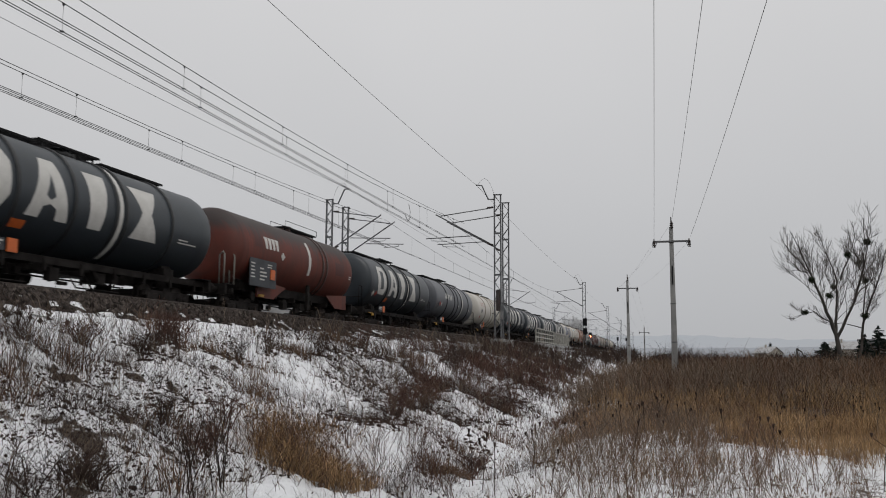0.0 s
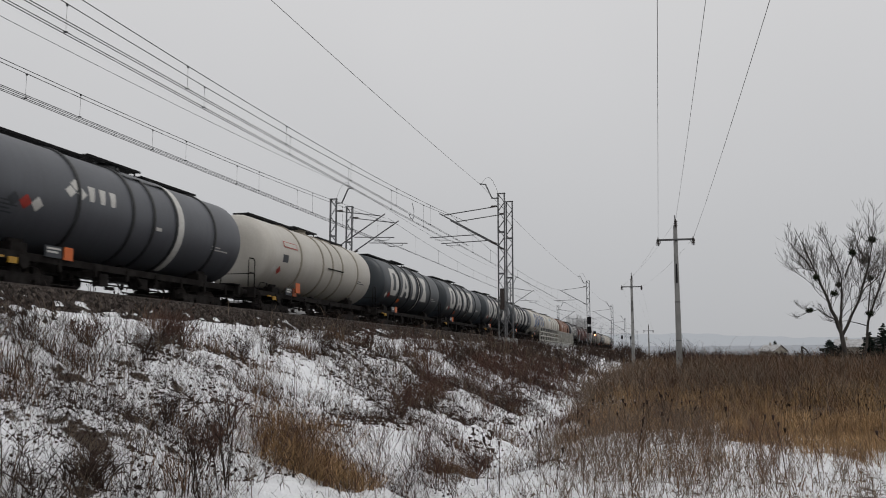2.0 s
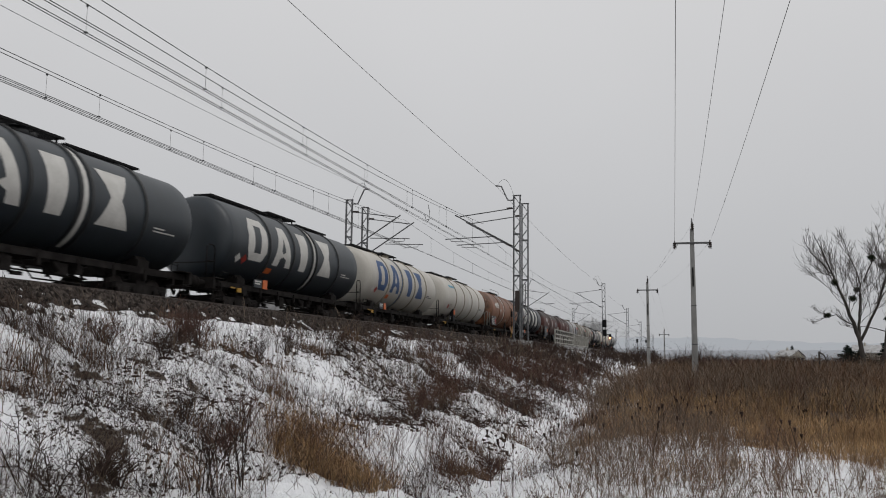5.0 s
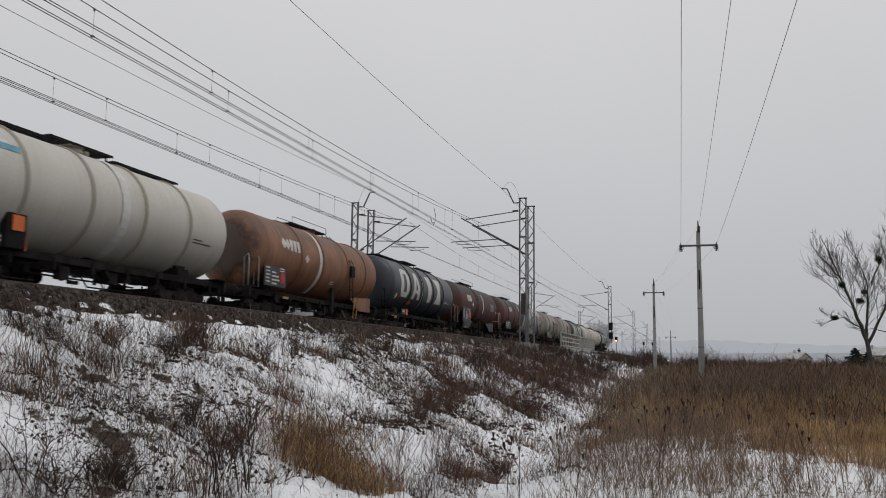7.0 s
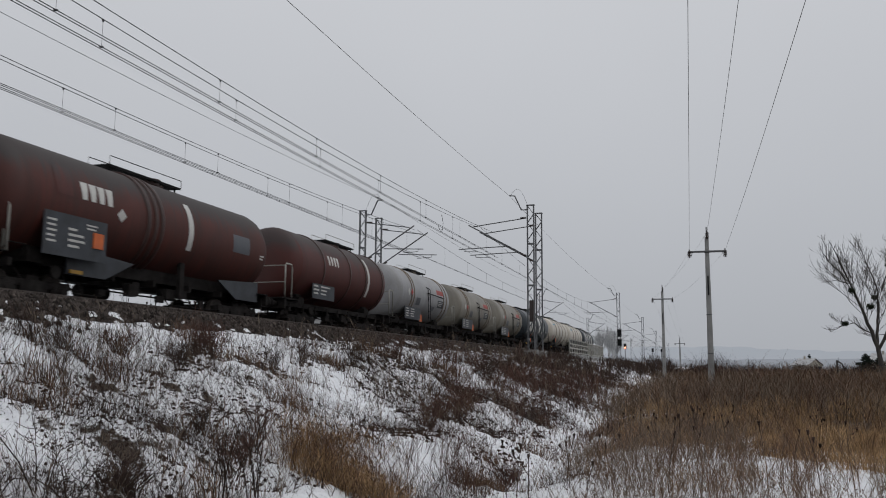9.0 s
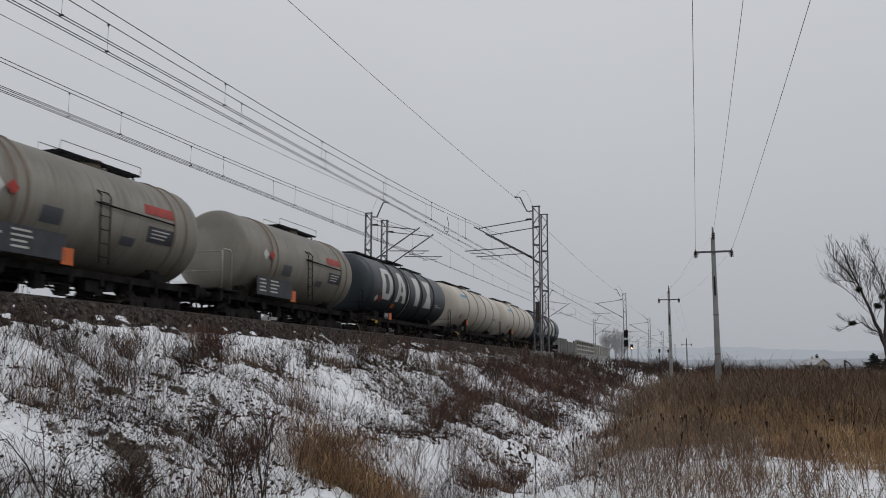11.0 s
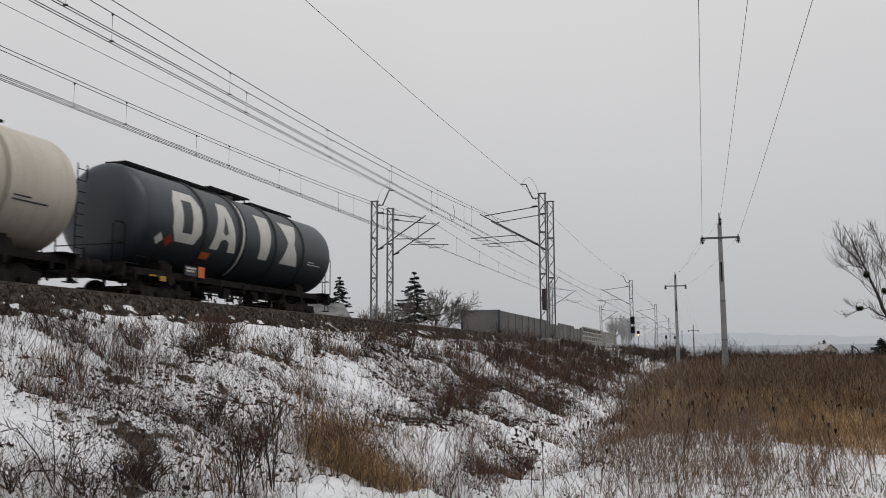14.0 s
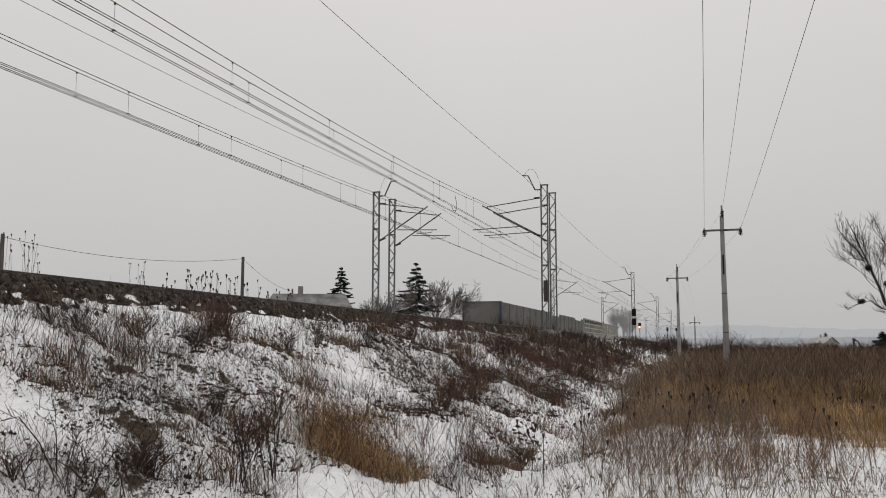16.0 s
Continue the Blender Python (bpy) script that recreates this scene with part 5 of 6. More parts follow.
# ---- houses ----
def house(x, y, z, lx, ly, wall, roof, wallmat, roofmat, turn=0, label="", chimney=True, hip=0.0):
    h = new("house")
    h.matrix_basis = pose(x, y, z, 0, 0, turn)
    part("wall", box(bmesh.new(), 0, 0, wall / 2, lx, ly, wall), wallmat, h)
    bm = bmesh.new()
    o = 0.4
    pts = [(-ly / 2 - o, wall - 0.1), (0, wall + roof), (ly / 2 + o, wall - 0.1)]
    for up in (0, 0.18):
        for xx, e in ((-lx / 2 - o, 1), (lx / 2 + o, -1)):
            for yy, zz in pts:
                bm.verts.new((xx + (e * hip if yy == 0 else 0), yy, zz + up))
    bm.verts.ensure_lookup_table()
    for a, b, c, d in ((0, 1, 4, 3), (1, 2, 5, 4), (6, 7, 10, 9), (7, 8, 11, 10), (0, 1, 7, 6), (1, 2, 8, 7), (3, 4, 10, 9), (4, 5, 11, 10), (0, 3, 9, 6), (2, 5, 11, 8)):
        bm.faces.new([bm.verts[i] for i in (a, b, c, d)])
    if hip:
        for f in ((6, 7, 8), (9, 10, 11), (0, 1, 2), (3, 4, 5)):
            bm.faces.new([bm.verts[i] for i in f])
    part("roof", bm, roofmat, h)
    for xx in (-lx / 2 + 0.02, lx / 2 - 0.02) if not hip else ():
        bm = bmesh.new()
        for dx in (-0.08, 0.08):
            bm.faces.new([bm.verts.new((xx + dx, yy, zz)) for yy, zz in ((-ly / 2, wall), (ly / 2, wall), (0, wall + roof - 0.15))])
        part("gable", bm, wallmat, h)
    if chimney:
        part("chimney", box(bmesh.new(), lx * 0.1, 0.3, wall + roof + 0.2, 0.45, 0.45, 1.3), wallmat, h)
    for k in range(3):
        f = new("window")
        f.parent = h
        f.location = (-lx / 2, (k - 1) * ly * 0.3, wall * 0.55)
        part("pane", box(bmesh.new(), -0.03, 0, 0, 0.06, 1.0, 1.2), GLASS, f)
        part("frame", box(bmesh.new(), -0.02, 0, -0.66, 0.14, 1.2, 0.1), WHITE, f)
    return tagged(h, label, "house", "houses")


house(74, 36.2, 2.2, 8.0, 5.6, 2.5, 1.75, GREYWALL, FROSTROOF, 112, "low grey house with a frost-dusted hipped roof and chimney", hip=1.0)
house(300, -35.5, 0.6, 6.5, 6, 2.2, 2.0, PLASTER, SNOWROOF, 40, "cream gabled house with a snow-dusted roof")
house(260, -51.0, 0.6, 7, 6, 3.2, 2.0, PLASTER, SNOWROOF, 65, "pale house with a snow-dusted roof among trees")
house(290, -66, 0.6, 10, 7, 4.0, 2.4, GREYWALL, ROOF, 80, "grey house with a dark roof among trees")


# ---- trees ----
def branch_tree(name, x, y, z, tall, seed, mats, label, spread_deg=32, limbs=4, levels=5, trunk=0.28, fork=0.22, twig_mat=None, up=0.25):
    rnd = random.Random(seed)
    t = new(name)
    t.location = (x, y, z)
    wood, twigs = bmesh.new(), bmesh.new()

    def grow(p, d, length, r, level):
        pts = [p]
        q = p.copy()
        n = 4 if level < 3 else 2
        for k in range(n):
            d = (d + Vector((rnd.uniform(-1, 1), rnd.uniform(-1, 1), rnd.uniform(-0.7, 0.7))) * (0.05 if level == 0 else 0.22) + Vector((0, 0, up * 0.25))).normalized()
            q = q + d * length / n
            pts.append(q.copy())
        r = max(r, 0.009)
        tube(wood if level < 3 else twigs, pts, r, 6 if level < 2 else (4 if level < 3 else 3), r * 0.62, cap=False)
        if level == levels:
            return
        kids = limbs if level == 0 else 4 if level < 3 else rnd.choice((3, 3, 4))
        for k in range(kids):
            f = 1.0 if k == 0 else rnd.uniform(0.7 if level == 0 else 0.3, 1.0)
            i = min(n, max(1, round(f * n)))
            axis = Vector((rnd.uniform(-1, 1), rnd.uniform(-1, 1), rnd.uniform(-0.3, 0.3))).normalized()
            nd = (Matrix.Rotation(radians(rnd.uniform(0.5, 1.25) * spread_deg * (0.6 if k == 0 else 1)), 3, axis) @ d).normalized()
            grow(pts[i], nd, length * (rnd.uniform(1.15, 1.7) if level == 0 else rnd.uniform(0.52, 0.8)), r * (0.66 if k == 0 else 0.46), level + 1)
    grow(Vector((0, 0, -0.2)), Vector((0, 0, 1)), tall * fork, trunk, 0)
    top = max(v.co.z for v in twigs.verts)
    for bm in (wood, twigs):
        for v in bm.verts:
            v.co *= tall / top
    part("trunk", wood, mats[0], t)
    part("crown", twigs, twig_mat or mats[1], t)
    return tagged(t, label, "tree", "trees")


def limb_tree(x, y, z, limbs, seed, label, balls=0):
    """A tall bare broadleaf: main limbs given as (across, up) bends, each clothed in side boughs and upright twigs."""
    rnd = random.Random(seed)
    t = new("bare_tree")
    t.location = (x, y, z)
    wood, twigs = bmesh.new(), bmesh.new()
    spots = []

    def sprout(p, d, length, r, level):
        pts = [p]
        for k in range(3):
            d = (d + Vector((rnd.gauss(0, 0.18), rnd.gauss(0, 0.18), rnd.uniform(0.0, 0.26)))).normalized()
            pts.append(pts[-1] + d * length / 3)
        tube(wood if level == 0 else twigs, pts, max(r, 0.009), 5 if level == 0 else 3, max(r * 0.5, 0.007), cap=False)
        if level == 0:
            spots.append(pts[1])
        if level < 2:
            for k in range(int((6, 5)[level] * min(1.4, 0.5 + length / 3))):
                f = rnd.uniform(0.2, 1.0) * 3
                i = min(2, int(f))
                turn = Vector((rnd.gauss(0, 1), rnd.gauss(0, 1), rnd.gauss(0, 0.5))).normalized()
                nd = (d + turn * rnd.uniform(0.35, 0.95) + Vector((0, 0, 0.15))).normalized()
                sprout(pts[i].lerp(pts[i + 1], f - i), nd, length * rnd.uniform(0.35, 0.7), r * 0.5, level + 1)

    for r0, r1, bends in limbs:
        drift_x = rnd.uniform(-0.25, 0.25)
        line = [Vector((drift_x * max(0, h - 3), a, h)) for a, h in bends]
        fine = []
        for a, b in zip(line, line[1:]):
            for k in range(4):
                fine.append(a.lerp(b, k / 4) + Vector((rnd.gauss(0, 0.05), rnd.gauss(0, 0.05), 0)) * (len(fine) > 0))
        fine.append(line[-1])
        tube(wood, fine, r0, 8, r1, cap=False)
        n = len(fine) - 1
        total = sum((b - a).length for a, b in zip(fine, fine[1:]))
        for k in range(int(total * 1.55)):
            f = rnd.uniform(0.3 if r0 > 0.2 else 0.12, 1.0) ** 0.8
            i = min(n - 1, int(f * n))
            if fine[i].z < 3.6:
                continue
            d = (fine[i + 1] - fine[i]).normalized()
            turn = Vector((rnd.gauss(0, 1), rnd.gauss(0, 1), 0.2)).normalized()
            sprout(fine[i], (d * 0.8 + turn * rnd.uniform(0.4, 0.8)).normalized(), (1.3 + 0.22 * total * (1 - f)) * rnd.uniform(0.45, 1.5), 0.028, 0)
    part("trunk", wood, BARK, t)
    part("crown", twigs, TWIG, t)
    for k in range(balls):
        p = rnd.choice(spots)
        bm = bmesh.new()
        wide, flat = rnd.uniform(0.28, 0.48), rnd.uniform(0.7, 1.0)
        for _ in range(460):
            d = Vector((rnd.gauss(0, 1), rnd.gauss(0, 1), rnd.gauss(0, 1))).normalized()
            c = p + Vector((d.x, d.y, d.z * flat)) * wide * rnd.random() ** 0.7
            a = Vector((rnd.uniform(-1, 1), rnd.uniform(-1, 1), rnd.uniform(-1, 1))).normalized() * 0.075
            b = d.cross(a).normalized() * 0.035
            bm.faces.new([bm.verts.new(v) for v in (c - a, c + b, c + a, c - b)])
        part("mistletoe", bm, MISTLE, t, "dark round mistletoe ball")
    return tagged(t, label, "tree", "trees")


limb_tree(85, -16.4, 0.4, (
    (0.25, 0.018, ((0, 0), (0.4, 3.2), (1.3, 6.0), (2.3, 8.8), (4.0, 13.0))),
    (0.15, 0.015, ((0.4, 3.4), (0.15, 5.5), (-0.1, 8.3), (1.3, 13.2))),
    (0.07, 0.012, ((-0.1, 8.3), (-0.9, 10.5), (-1.8, 13.2))),
    (0.15, 0.015, ((0.3, 3.0), (-1.2, 6.4), (-2.1, 10.2), (-2.5, 13.0))),
    (0.06, 0.012, ((0.7, 4.4), (2.2, 5.4), (4.0, 4.9))),
    (0.05, 0.012, ((2.3, 8.8), (3.7, 9.2), (4.9, 9.0))),
    (0.06, 0.012, ((2.4, 9.0), (3.8, 10.6), (4.6, 11.8))),
    (0.06, 0.012, ((-1.2, 6.4), (-3.0, 8.2), (-4.4, 10.4)))), 11, "tall bare tree with mistletoe balls in its crown", 8)
limb_tree(87, -18.1, 0.4, (
    (0.15, 0.012, ((0, 0), (-0.7, 4.3), (-2.3, 8.7), (-3.2, 12.0))),
    (0.08, 0.012, ((-0.7, 4.3), (-1.0, 8.0), (-0.4, 11.4))),
    (0.05, 0.012, ((-0.6, 3.9), (1.2, 4.4), (2.4, 4.2)))), 17, "slim bare tree beside a larger one", 3)
branch_tree("bare_tree", 84, 26.8, 2.2, 6.5, 5, (BARK, TWIG), "small bare bushy tree behind the railway", 40, 6, 6, 0.08, 0.14)
branch_tree("bare_tree", 92, 35.0, 2.2, 6.0, 6, (BARK, TWIG), "small bare bushy tree behind the railway", 40, 6, 6, 0.08, 0.14)
for k, (x, y, h, wide) in enumerate(((258, 22.4, 11.5, 17), (262, 24.2, 12.2, 17), (258, 26.0, 11.8, 17), (250, 44, 7.5, 30), (255, 49, 7, 30))):
    branch_tree("birch_tree", x, y, 2.2, h, 30 + k, (HAZEDTWIG, HAZEDTWIG), "pale birch beside the far track, haze painted into its colour", wide, 8, 6, 0.26, 0.14, twig_mat=HAZEDTWIG, up=0.3)


def spruce(x, y, z, tall, seed, label, wide=0.38):
    """A ragged conifer: whorls of uneven boughs that droop and lift at their ends, hung with needle sprays."""
    rnd = random.Random(seed)
    t = new("spruce_tree")
    t.location = (x, y, z)
    part("trunk", tube(bmesh.new(), [(0, 0, -0.2), (0, 0, tall)], 0.16, 7, 0.02), BARK, t)
    bm = bmesh.new()
    zz = 0.4
    while zz < tall - 0.1:
        f = 1 - zz / tall
        for k in range(rnd.randint(7, 9)):
            a = rnd.uniform(0, math.tau)
            L = (0.12 + tall * wide * f ** 0.85) * rnd.uniform(0.5, 1.15)
            d = Vector((math.cos(a), math.sin(a), 0))
            side = Vector((-d.y, d.x, 0))
            droop = rnd.uniform(0.2, 0.5)
            lift = rnd.uniform(0.1, 0.3)
            z0 = zz + rnd.uniform(-0.12, 0.12)
            at = lambda g: d * L * g + Vector((0, 0, z0 - droop * L * g + lift * L * g * g))
            tube(bm, [at(0), at(0.5), at(1)], 0.03, 3, 0.008, cap=False)
            for j in range(int(16 + 34 * L)):
                g = rnd.uniform(0.1, 1) ** 0.8
                c = at(g)
                out = (d * rnd.uniform(0.2, 0.7) + side * rnd.uniform(-1, 1) + Vector((0, 0, rnd.uniform(-0.7, 0.1)))).normalized()
                tip = c + out * rnd.uniform(0.16, 0.4) * (1.1 - 0.5 * g) * min(1, 0.4 + L)
                w = Vector((rnd.uniform(-1, 1), rnd.uniform(-1, 1), rnd.uniform(-1, 1))).normalized() * 0.095
                bm.faces.new([bm.verts.new(v) for v in (c - w, tip, c + w)])
        zz += rnd.uniform(0.26, 0.48) * min(1, tall / 8)
    part("crown", bm, NEEDLE, t)
    return tagged(t, label, "spruce tree", "trees")


spruce(100, 44.5, 2.2, 9.6, 1, "dark green spruce behind a low house")
spruce(85, 29.2, 2.2, 8.2, 2, "dark green spruce beside bare bushes", 0.5)
spruce(150, -34.5, 0.3, 6.4, 3, "dark conifer near houses in the field", 0.5)
spruce(150, -26.4, 0.3, 3.9, 4, "low dark conifer bush near houses", 0.7)
spruce(152, -28.6, 0.3, 3.2, 9, "low dark conifer bush near houses", 0.8)
spruce(148, -32.0, 0.3, 5.0, 12, "broad dark conifer near houses in the field", 0.55)
spruce(310, -37.5, 0.6, 6.0, 7, "distant dark conifer beside a house")


broken = tube(bmesh.new(), [(90, -13.3, 0.2), (90, -13.35, 1.4), (90, -13.3, 2.45)], 0.11, 7, 0.08)
tube(broken, [(90, -13.3, 2.4), (90, -13.75, 2.1), (90, -14.0, 1.5)], 0.09, 7, 0.05)
tagged(part("broken_post", broken, BARK), "dark broken wooden post with a hanging splinter", "post")


def far_wood(name, dist, z0, z1, y0, y1, mat, seed, label):
    """A far range of woods, seen only as an outline; haze is put into its glowing colour."""
    n = 220
    ys = np.linspace(y0, y1, n)
    top = z0 + (z1 - z0) * (0.35 + 0.65 * wave_noise(ys, ys * 0, abs(y1 - y0) / 6, seed)) + (z1 - z0) * 0.10 * wave_noise(ys, ys * 0, abs(y1 - y0) / 120, seed + 1)
    V = np.concatenate([np.stack([np.full(n, dist), ys, np.full(n, -20.0)], -1), np.stack([np.full(n, dist), ys, top], -1)])
    i = np.arange(n - 1)
    ob = from_arrays(name, V, [np.stack([i, i + 1, n + i + 1, n + i], -1)], mat)
    return tagged(ob, label, "backdrop", kind="structure")


far_wood("backdrop_hill", 2600, 20, 86, -2200, 900, HAZE, 2, "wooded hill on the horizon, pale with painted haze")
far_wood("backdrop_wood", 1500, 6, 26, -1400, 600, HAZE2, 6, "belt of woods before the hill, pale with painted haze")


# ---- dead grass and weeds ----
def ribbons(base, tall, lean, width, rs, curve=0.35):
    """Thin tapering blades: base points, heights, lean directions (unit xy times amount) and widths."""
    n = len(base)
    a = rs.rand(n) * math.tau
    side = np.stack([np.cos(a), np.sin(a), np.zeros(n)], -1) * width[:, None]
    up = np.stack([np.zeros(n), np.zeros(n), tall], -1)
    l3 = np.concatenate([lean, np.zeros((n, 1))], 1) * tall[:, None]
    mid = base + 0.55 * up + 0.35 * l3
    tip = base + up * (1 - curve * np.linalg.norm(lean, axis=1)[:, None]) + l3
    V = np.stack([base - side, base + side, mid - side * 0.75, mid + side * 0.75, tip], 1)
    o = 5 * np.arange(n)[:, None]
    return V.reshape(-1, 3), np.concatenate([o + np.array([[0, 1, 3, 2]])]), o + np.array([[2, 3, 4]])


def blades(name, pts, tall, mat, label, seed, width=0.004, lean=0.35, twigs=0, twig_len=0.3, category="grass"):
    rs = np.random.RandomState(seed)
    n = len(pts)
    base = np.concatenate([pts, (height(pts[:, 0], pts[:, 1]) - 0.03)[:, None]], 1)
    h = tall * (0.55 + 0.75 * rs.rand(n)) * (0.25 + 0.75 * wave_noise(pts[:, 0], pts[:, 1], 1.8 + pts[:, 0].mean() / 20, seed) + 0.75 * wave_noise(pts[:, 0], pts[:, 1], 0.5 + pts[:, 0].mean() / 50, seed + 7))
    a = rs.rand(n) * math.tau
    ln = np.stack([np.cos(a), np.sin(a)], -1) * (lean * rs.rand(n) ** 1.2)[:, None]
    w = width * (0.7 + 0.7 * rs.rand(n)) * np.clip(pts[:, 0] / 18, 0.8, 4)
    V, Q, T = ribbons(base, h, ln, w, rs)
    vs, qs, ts, off = [V], [Q], [T], len(V)
    for k in range(twigs):
        f = 0.35 + 0.6 * rs.rand(n)
        l3 = np.concatenate([ln, np.zeros((n, 1))], 1)
        b2 = base + np.stack([0 * h, 0 * h, h * f * 0.97], -1) + l3 * (h * f ** 1.6)[:, None]
        a2 = rs.rand(n) * math.tau
        l2 = np.stack([np.cos(a2), np.sin(a2)], -1) * ((0.5 + 0.7 * rs.rand(n)) * max(1, 0.8 * lean))[:, None]
        V, Q, T = ribbons(b2, h * twig_len * (0.5 + rs.rand(n)), l2, w * 0.7, rs, 0.2)
        vs.append(V), qs.append(Q + off), ts.append(T + off)
        off += len(V)
    ob = from_arrays(name, np.concatenate(vs), [np.concatenate(qs), np.concatenate(ts)], mat)
    return tagged(ob, label, category, kind="stuff")


def scatter(n, x0, x1, y0, y1, seed, bias=1.4, keep=None, clump=0.0, clumps=0):
    rs = np.random.RandomState(seed)
    if clumps:
        c = np.stack([x0 + (x1 - x0) * rs.rand(clumps) ** bias, y0 + (y1 - y0) * rs.rand(clumps)], -1)
        p = c[rs.randint(0, clumps, n)] + rs.normal(0, clump, (n, 2))
    else:
        p = np.stack([x0 + (x1 - x0) * rs.rand(n) ** bias, y0 + (y1 - y0) * rs.rand(n)], -1)
    if keep is not None:
        p = p[rs.rand(len(p)) < keep(p[:, 0], p[:, 1])]
    p = p[rs.rand(len(p)) > 0.6 * ditch(p[:, 0], p[:, 1]) * (wave_noise(p[:, 0], p[:, 1], 0.9, 33) < 0.62)]
    return p[(p[:, 0] > 4.0) & (p[:, 1] < 9.6)]


# low tangled stems on the bank, thicker in drifts
blades("bank_tangle", scatter(44000, 4.2, 60, 1.6, 9.0, 40, 1.5, lambda x, y: 0.10 + 0.90 * drift(x, y)), 0.17, STEM, "matted dead twigs lying on the snowy bank", 50, 0.0038, 2.0, 3, 0.8, "weeds")
blades("bank_weeds", scatter(7000, 4.2, 60, 3.0, 9.0, 41, 1.45, lambda x, y: 0.14 + 0.8 * drift(x, y)), 0.27, STEM, "low tangled dead stems on the snowy bank", 51, 0.0038, 1.5, 5, 0.6, "weeds")
blades("bank_stalks", scatter(1700, 4.2, 60, 3.5, 8.9, 42, 1.4, lambda x, y: 0.3 + 0.7 * drift(x, y)), 0.55, STEMGREY, "upright grey dead stalks on the snowy bank", 52, 0.0038, 0.7, 7, 0.42, "weeds")
blades("crest_stalks", scatter(1700, 4.2, 70, 7.0, 9.1, 43, 1.45), 0.48, STEM, "thin dark stalks along the top of the bank", 53, 0.0036, 0.7, 5, 0.45, "weeds")


def leaf_scraps(name, n, x0, x1, y0, y1, seed, mat, label):
    """Crumpled dead leaves and clods that lie on the snow."""
    rs = np.random.RandomState(seed)
    p = scatter(n, x0, x1, y0, y1, seed, 1.7, lambda x, y: 0.03 + 0.97 * drift(x, y) ** 1.5)
    m = len(p)
    c = np.concatenate([p, (height(p[:, 0], p[:, 1]) + 0.015)[:, None]], 1)
    s = (0.007 + 0.016 * rs.rand(m, 1) ** 2) * np.clip(p[:, :1] / 14, 0.45, 1.3)
    a, b = rs.normal(0, 1, (m, 3)), rs.normal(0, 1, (m, 3))
    a[:, 2] *= 0.5
    a /= np.linalg.norm(a, axis=1, keepdims=True)
    b = np.cross(a, b)
    b /= np.linalg.norm(b, axis=1, keepdims=True)
    up = np.array([0, 0, 1.0]) * s * 0.8
    V = np.stack([c - a * s * 1.4, c - b * s + up, c + a * s * 1.4, c + b * s + up * 0.5], 1)
    o = 4 * np.arange(m)[:, None]
    F = np.concatenate([o + np.array([[0, 1, 2]]), o + np.array([[0, 2, 3]])])
    return tagged(from_arrays(name, V.reshape(-1, 3), [F], mat), label, "dead leaves", kind="stuff")


leaf_scraps("dead_leaves", 70000, 4.2, 40, 1.4, 9.0, 71, STEM, "crumpled dark dead leaves on the snow")


def clods(name, n, seed, mat, label):
    """Small rough lumps of frozen soil and leaf mould."""
    rs = np.random.RandomState(seed)
    p = scatter(n, 4.2, 34, 2.2, 8.4, seed, 1.6, bare_soil)
    m = len(p)
    s = (0.010 + 0.026 * rs.rand(m) ** 2.5) * np.clip(p[:, 0] / 12, 0.5, 1.5)
    unit = np.array([(1, 0, 0), (0, 1, 0), (-1, 0, 0), (0, -1, 0), (0, 0, 0.9), (0, 0, -0.6)])
    V = unit[None] * s[:, None, None] * (0.6 + 0.8 * rs.rand(m, 6, 1)) + rs.normal(0, 0.25, (m, 6, 3)) * s[:, None, None]
    a = rs.rand(m) * math.tau
    c, d = np.cos(a)[:, None], np.sin(a)[:, None]
    V = np.stack([V[:, :, 0] * c * 1.5 - V[:, :, 1] * d, V[:, :, 0] * d * 1.5 + V[:, :, 1] * c, V[:, :, 2]], -1)
    V += np.concatenate([p, height(p[:, 0], p[:, 1])[:, None] + 0.2 * s[:, None]], 1)[:, None]
    tri = np.array([(0, 1, 4), (1, 2, 4), (2, 3, 4), (3, 0, 4), (1, 0, 5), (2, 1, 5), (3, 2, 5), (0, 3, 5)])
    F = (6 * np.arange(m)[:, None, None] + tri[None]).reshape(-1, 3)
    return tagged(from_arrays(name, V.reshape(-1, 3), [F], mat), label, "soil", kind="stuff")


clods("soil_clods", 40000, 95, STEM, "dark frozen clods of soil and leaf mould in the snow")
blades("soil_twigs", scatter(15000, 4.2, 34, 2.2, 8.4, 96, 1.6, bare_soil), 0.16, STEM, "dark broken twigs on bare patches of the bank", 97, 0.0036, 2.2, 2, 0.7, "weeds")
leaf_scraps("field_leaves", 14000, 6.5, 30, -9, 1.8, 72, STEMGREY, "crumpled brown dead leaves in the field")
# tawny tussocks
blades("tawny_tussocks", scatter(3600, 6, 26, 2.0, 8.8, 44, 1.2, clump=0.20, clumps=24), 0.36, RUSSET, "tawny brown grass tussocks on the bank", 54, 0.0045, 1.2, 0, 0.3)
tuft = np.random.RandomState(3)
TUFTS = (((10.55, 4.75), (0.28, 0.22), 620), ((9.85, 4.45), (0.28, 0.2), 620), ((10.25, 4.20), (0.3, 0.18), 560), ((9.55, 3.95), (0.3, 0.2), 520), ((9.75, 3.60), (0.25, 0.16), 420), ((11.15, 4.70), (0.2, 0.2), 220))
blades("golden_tuft", np.concatenate([tuft.normal(c, s, (n, 2)) for c, s, n in TUFTS]), 0.38, TAWNY, "drooping golden dry grass tuft at the foot of the bank", 55, 0.0040, 2.4, 1, 0.35)
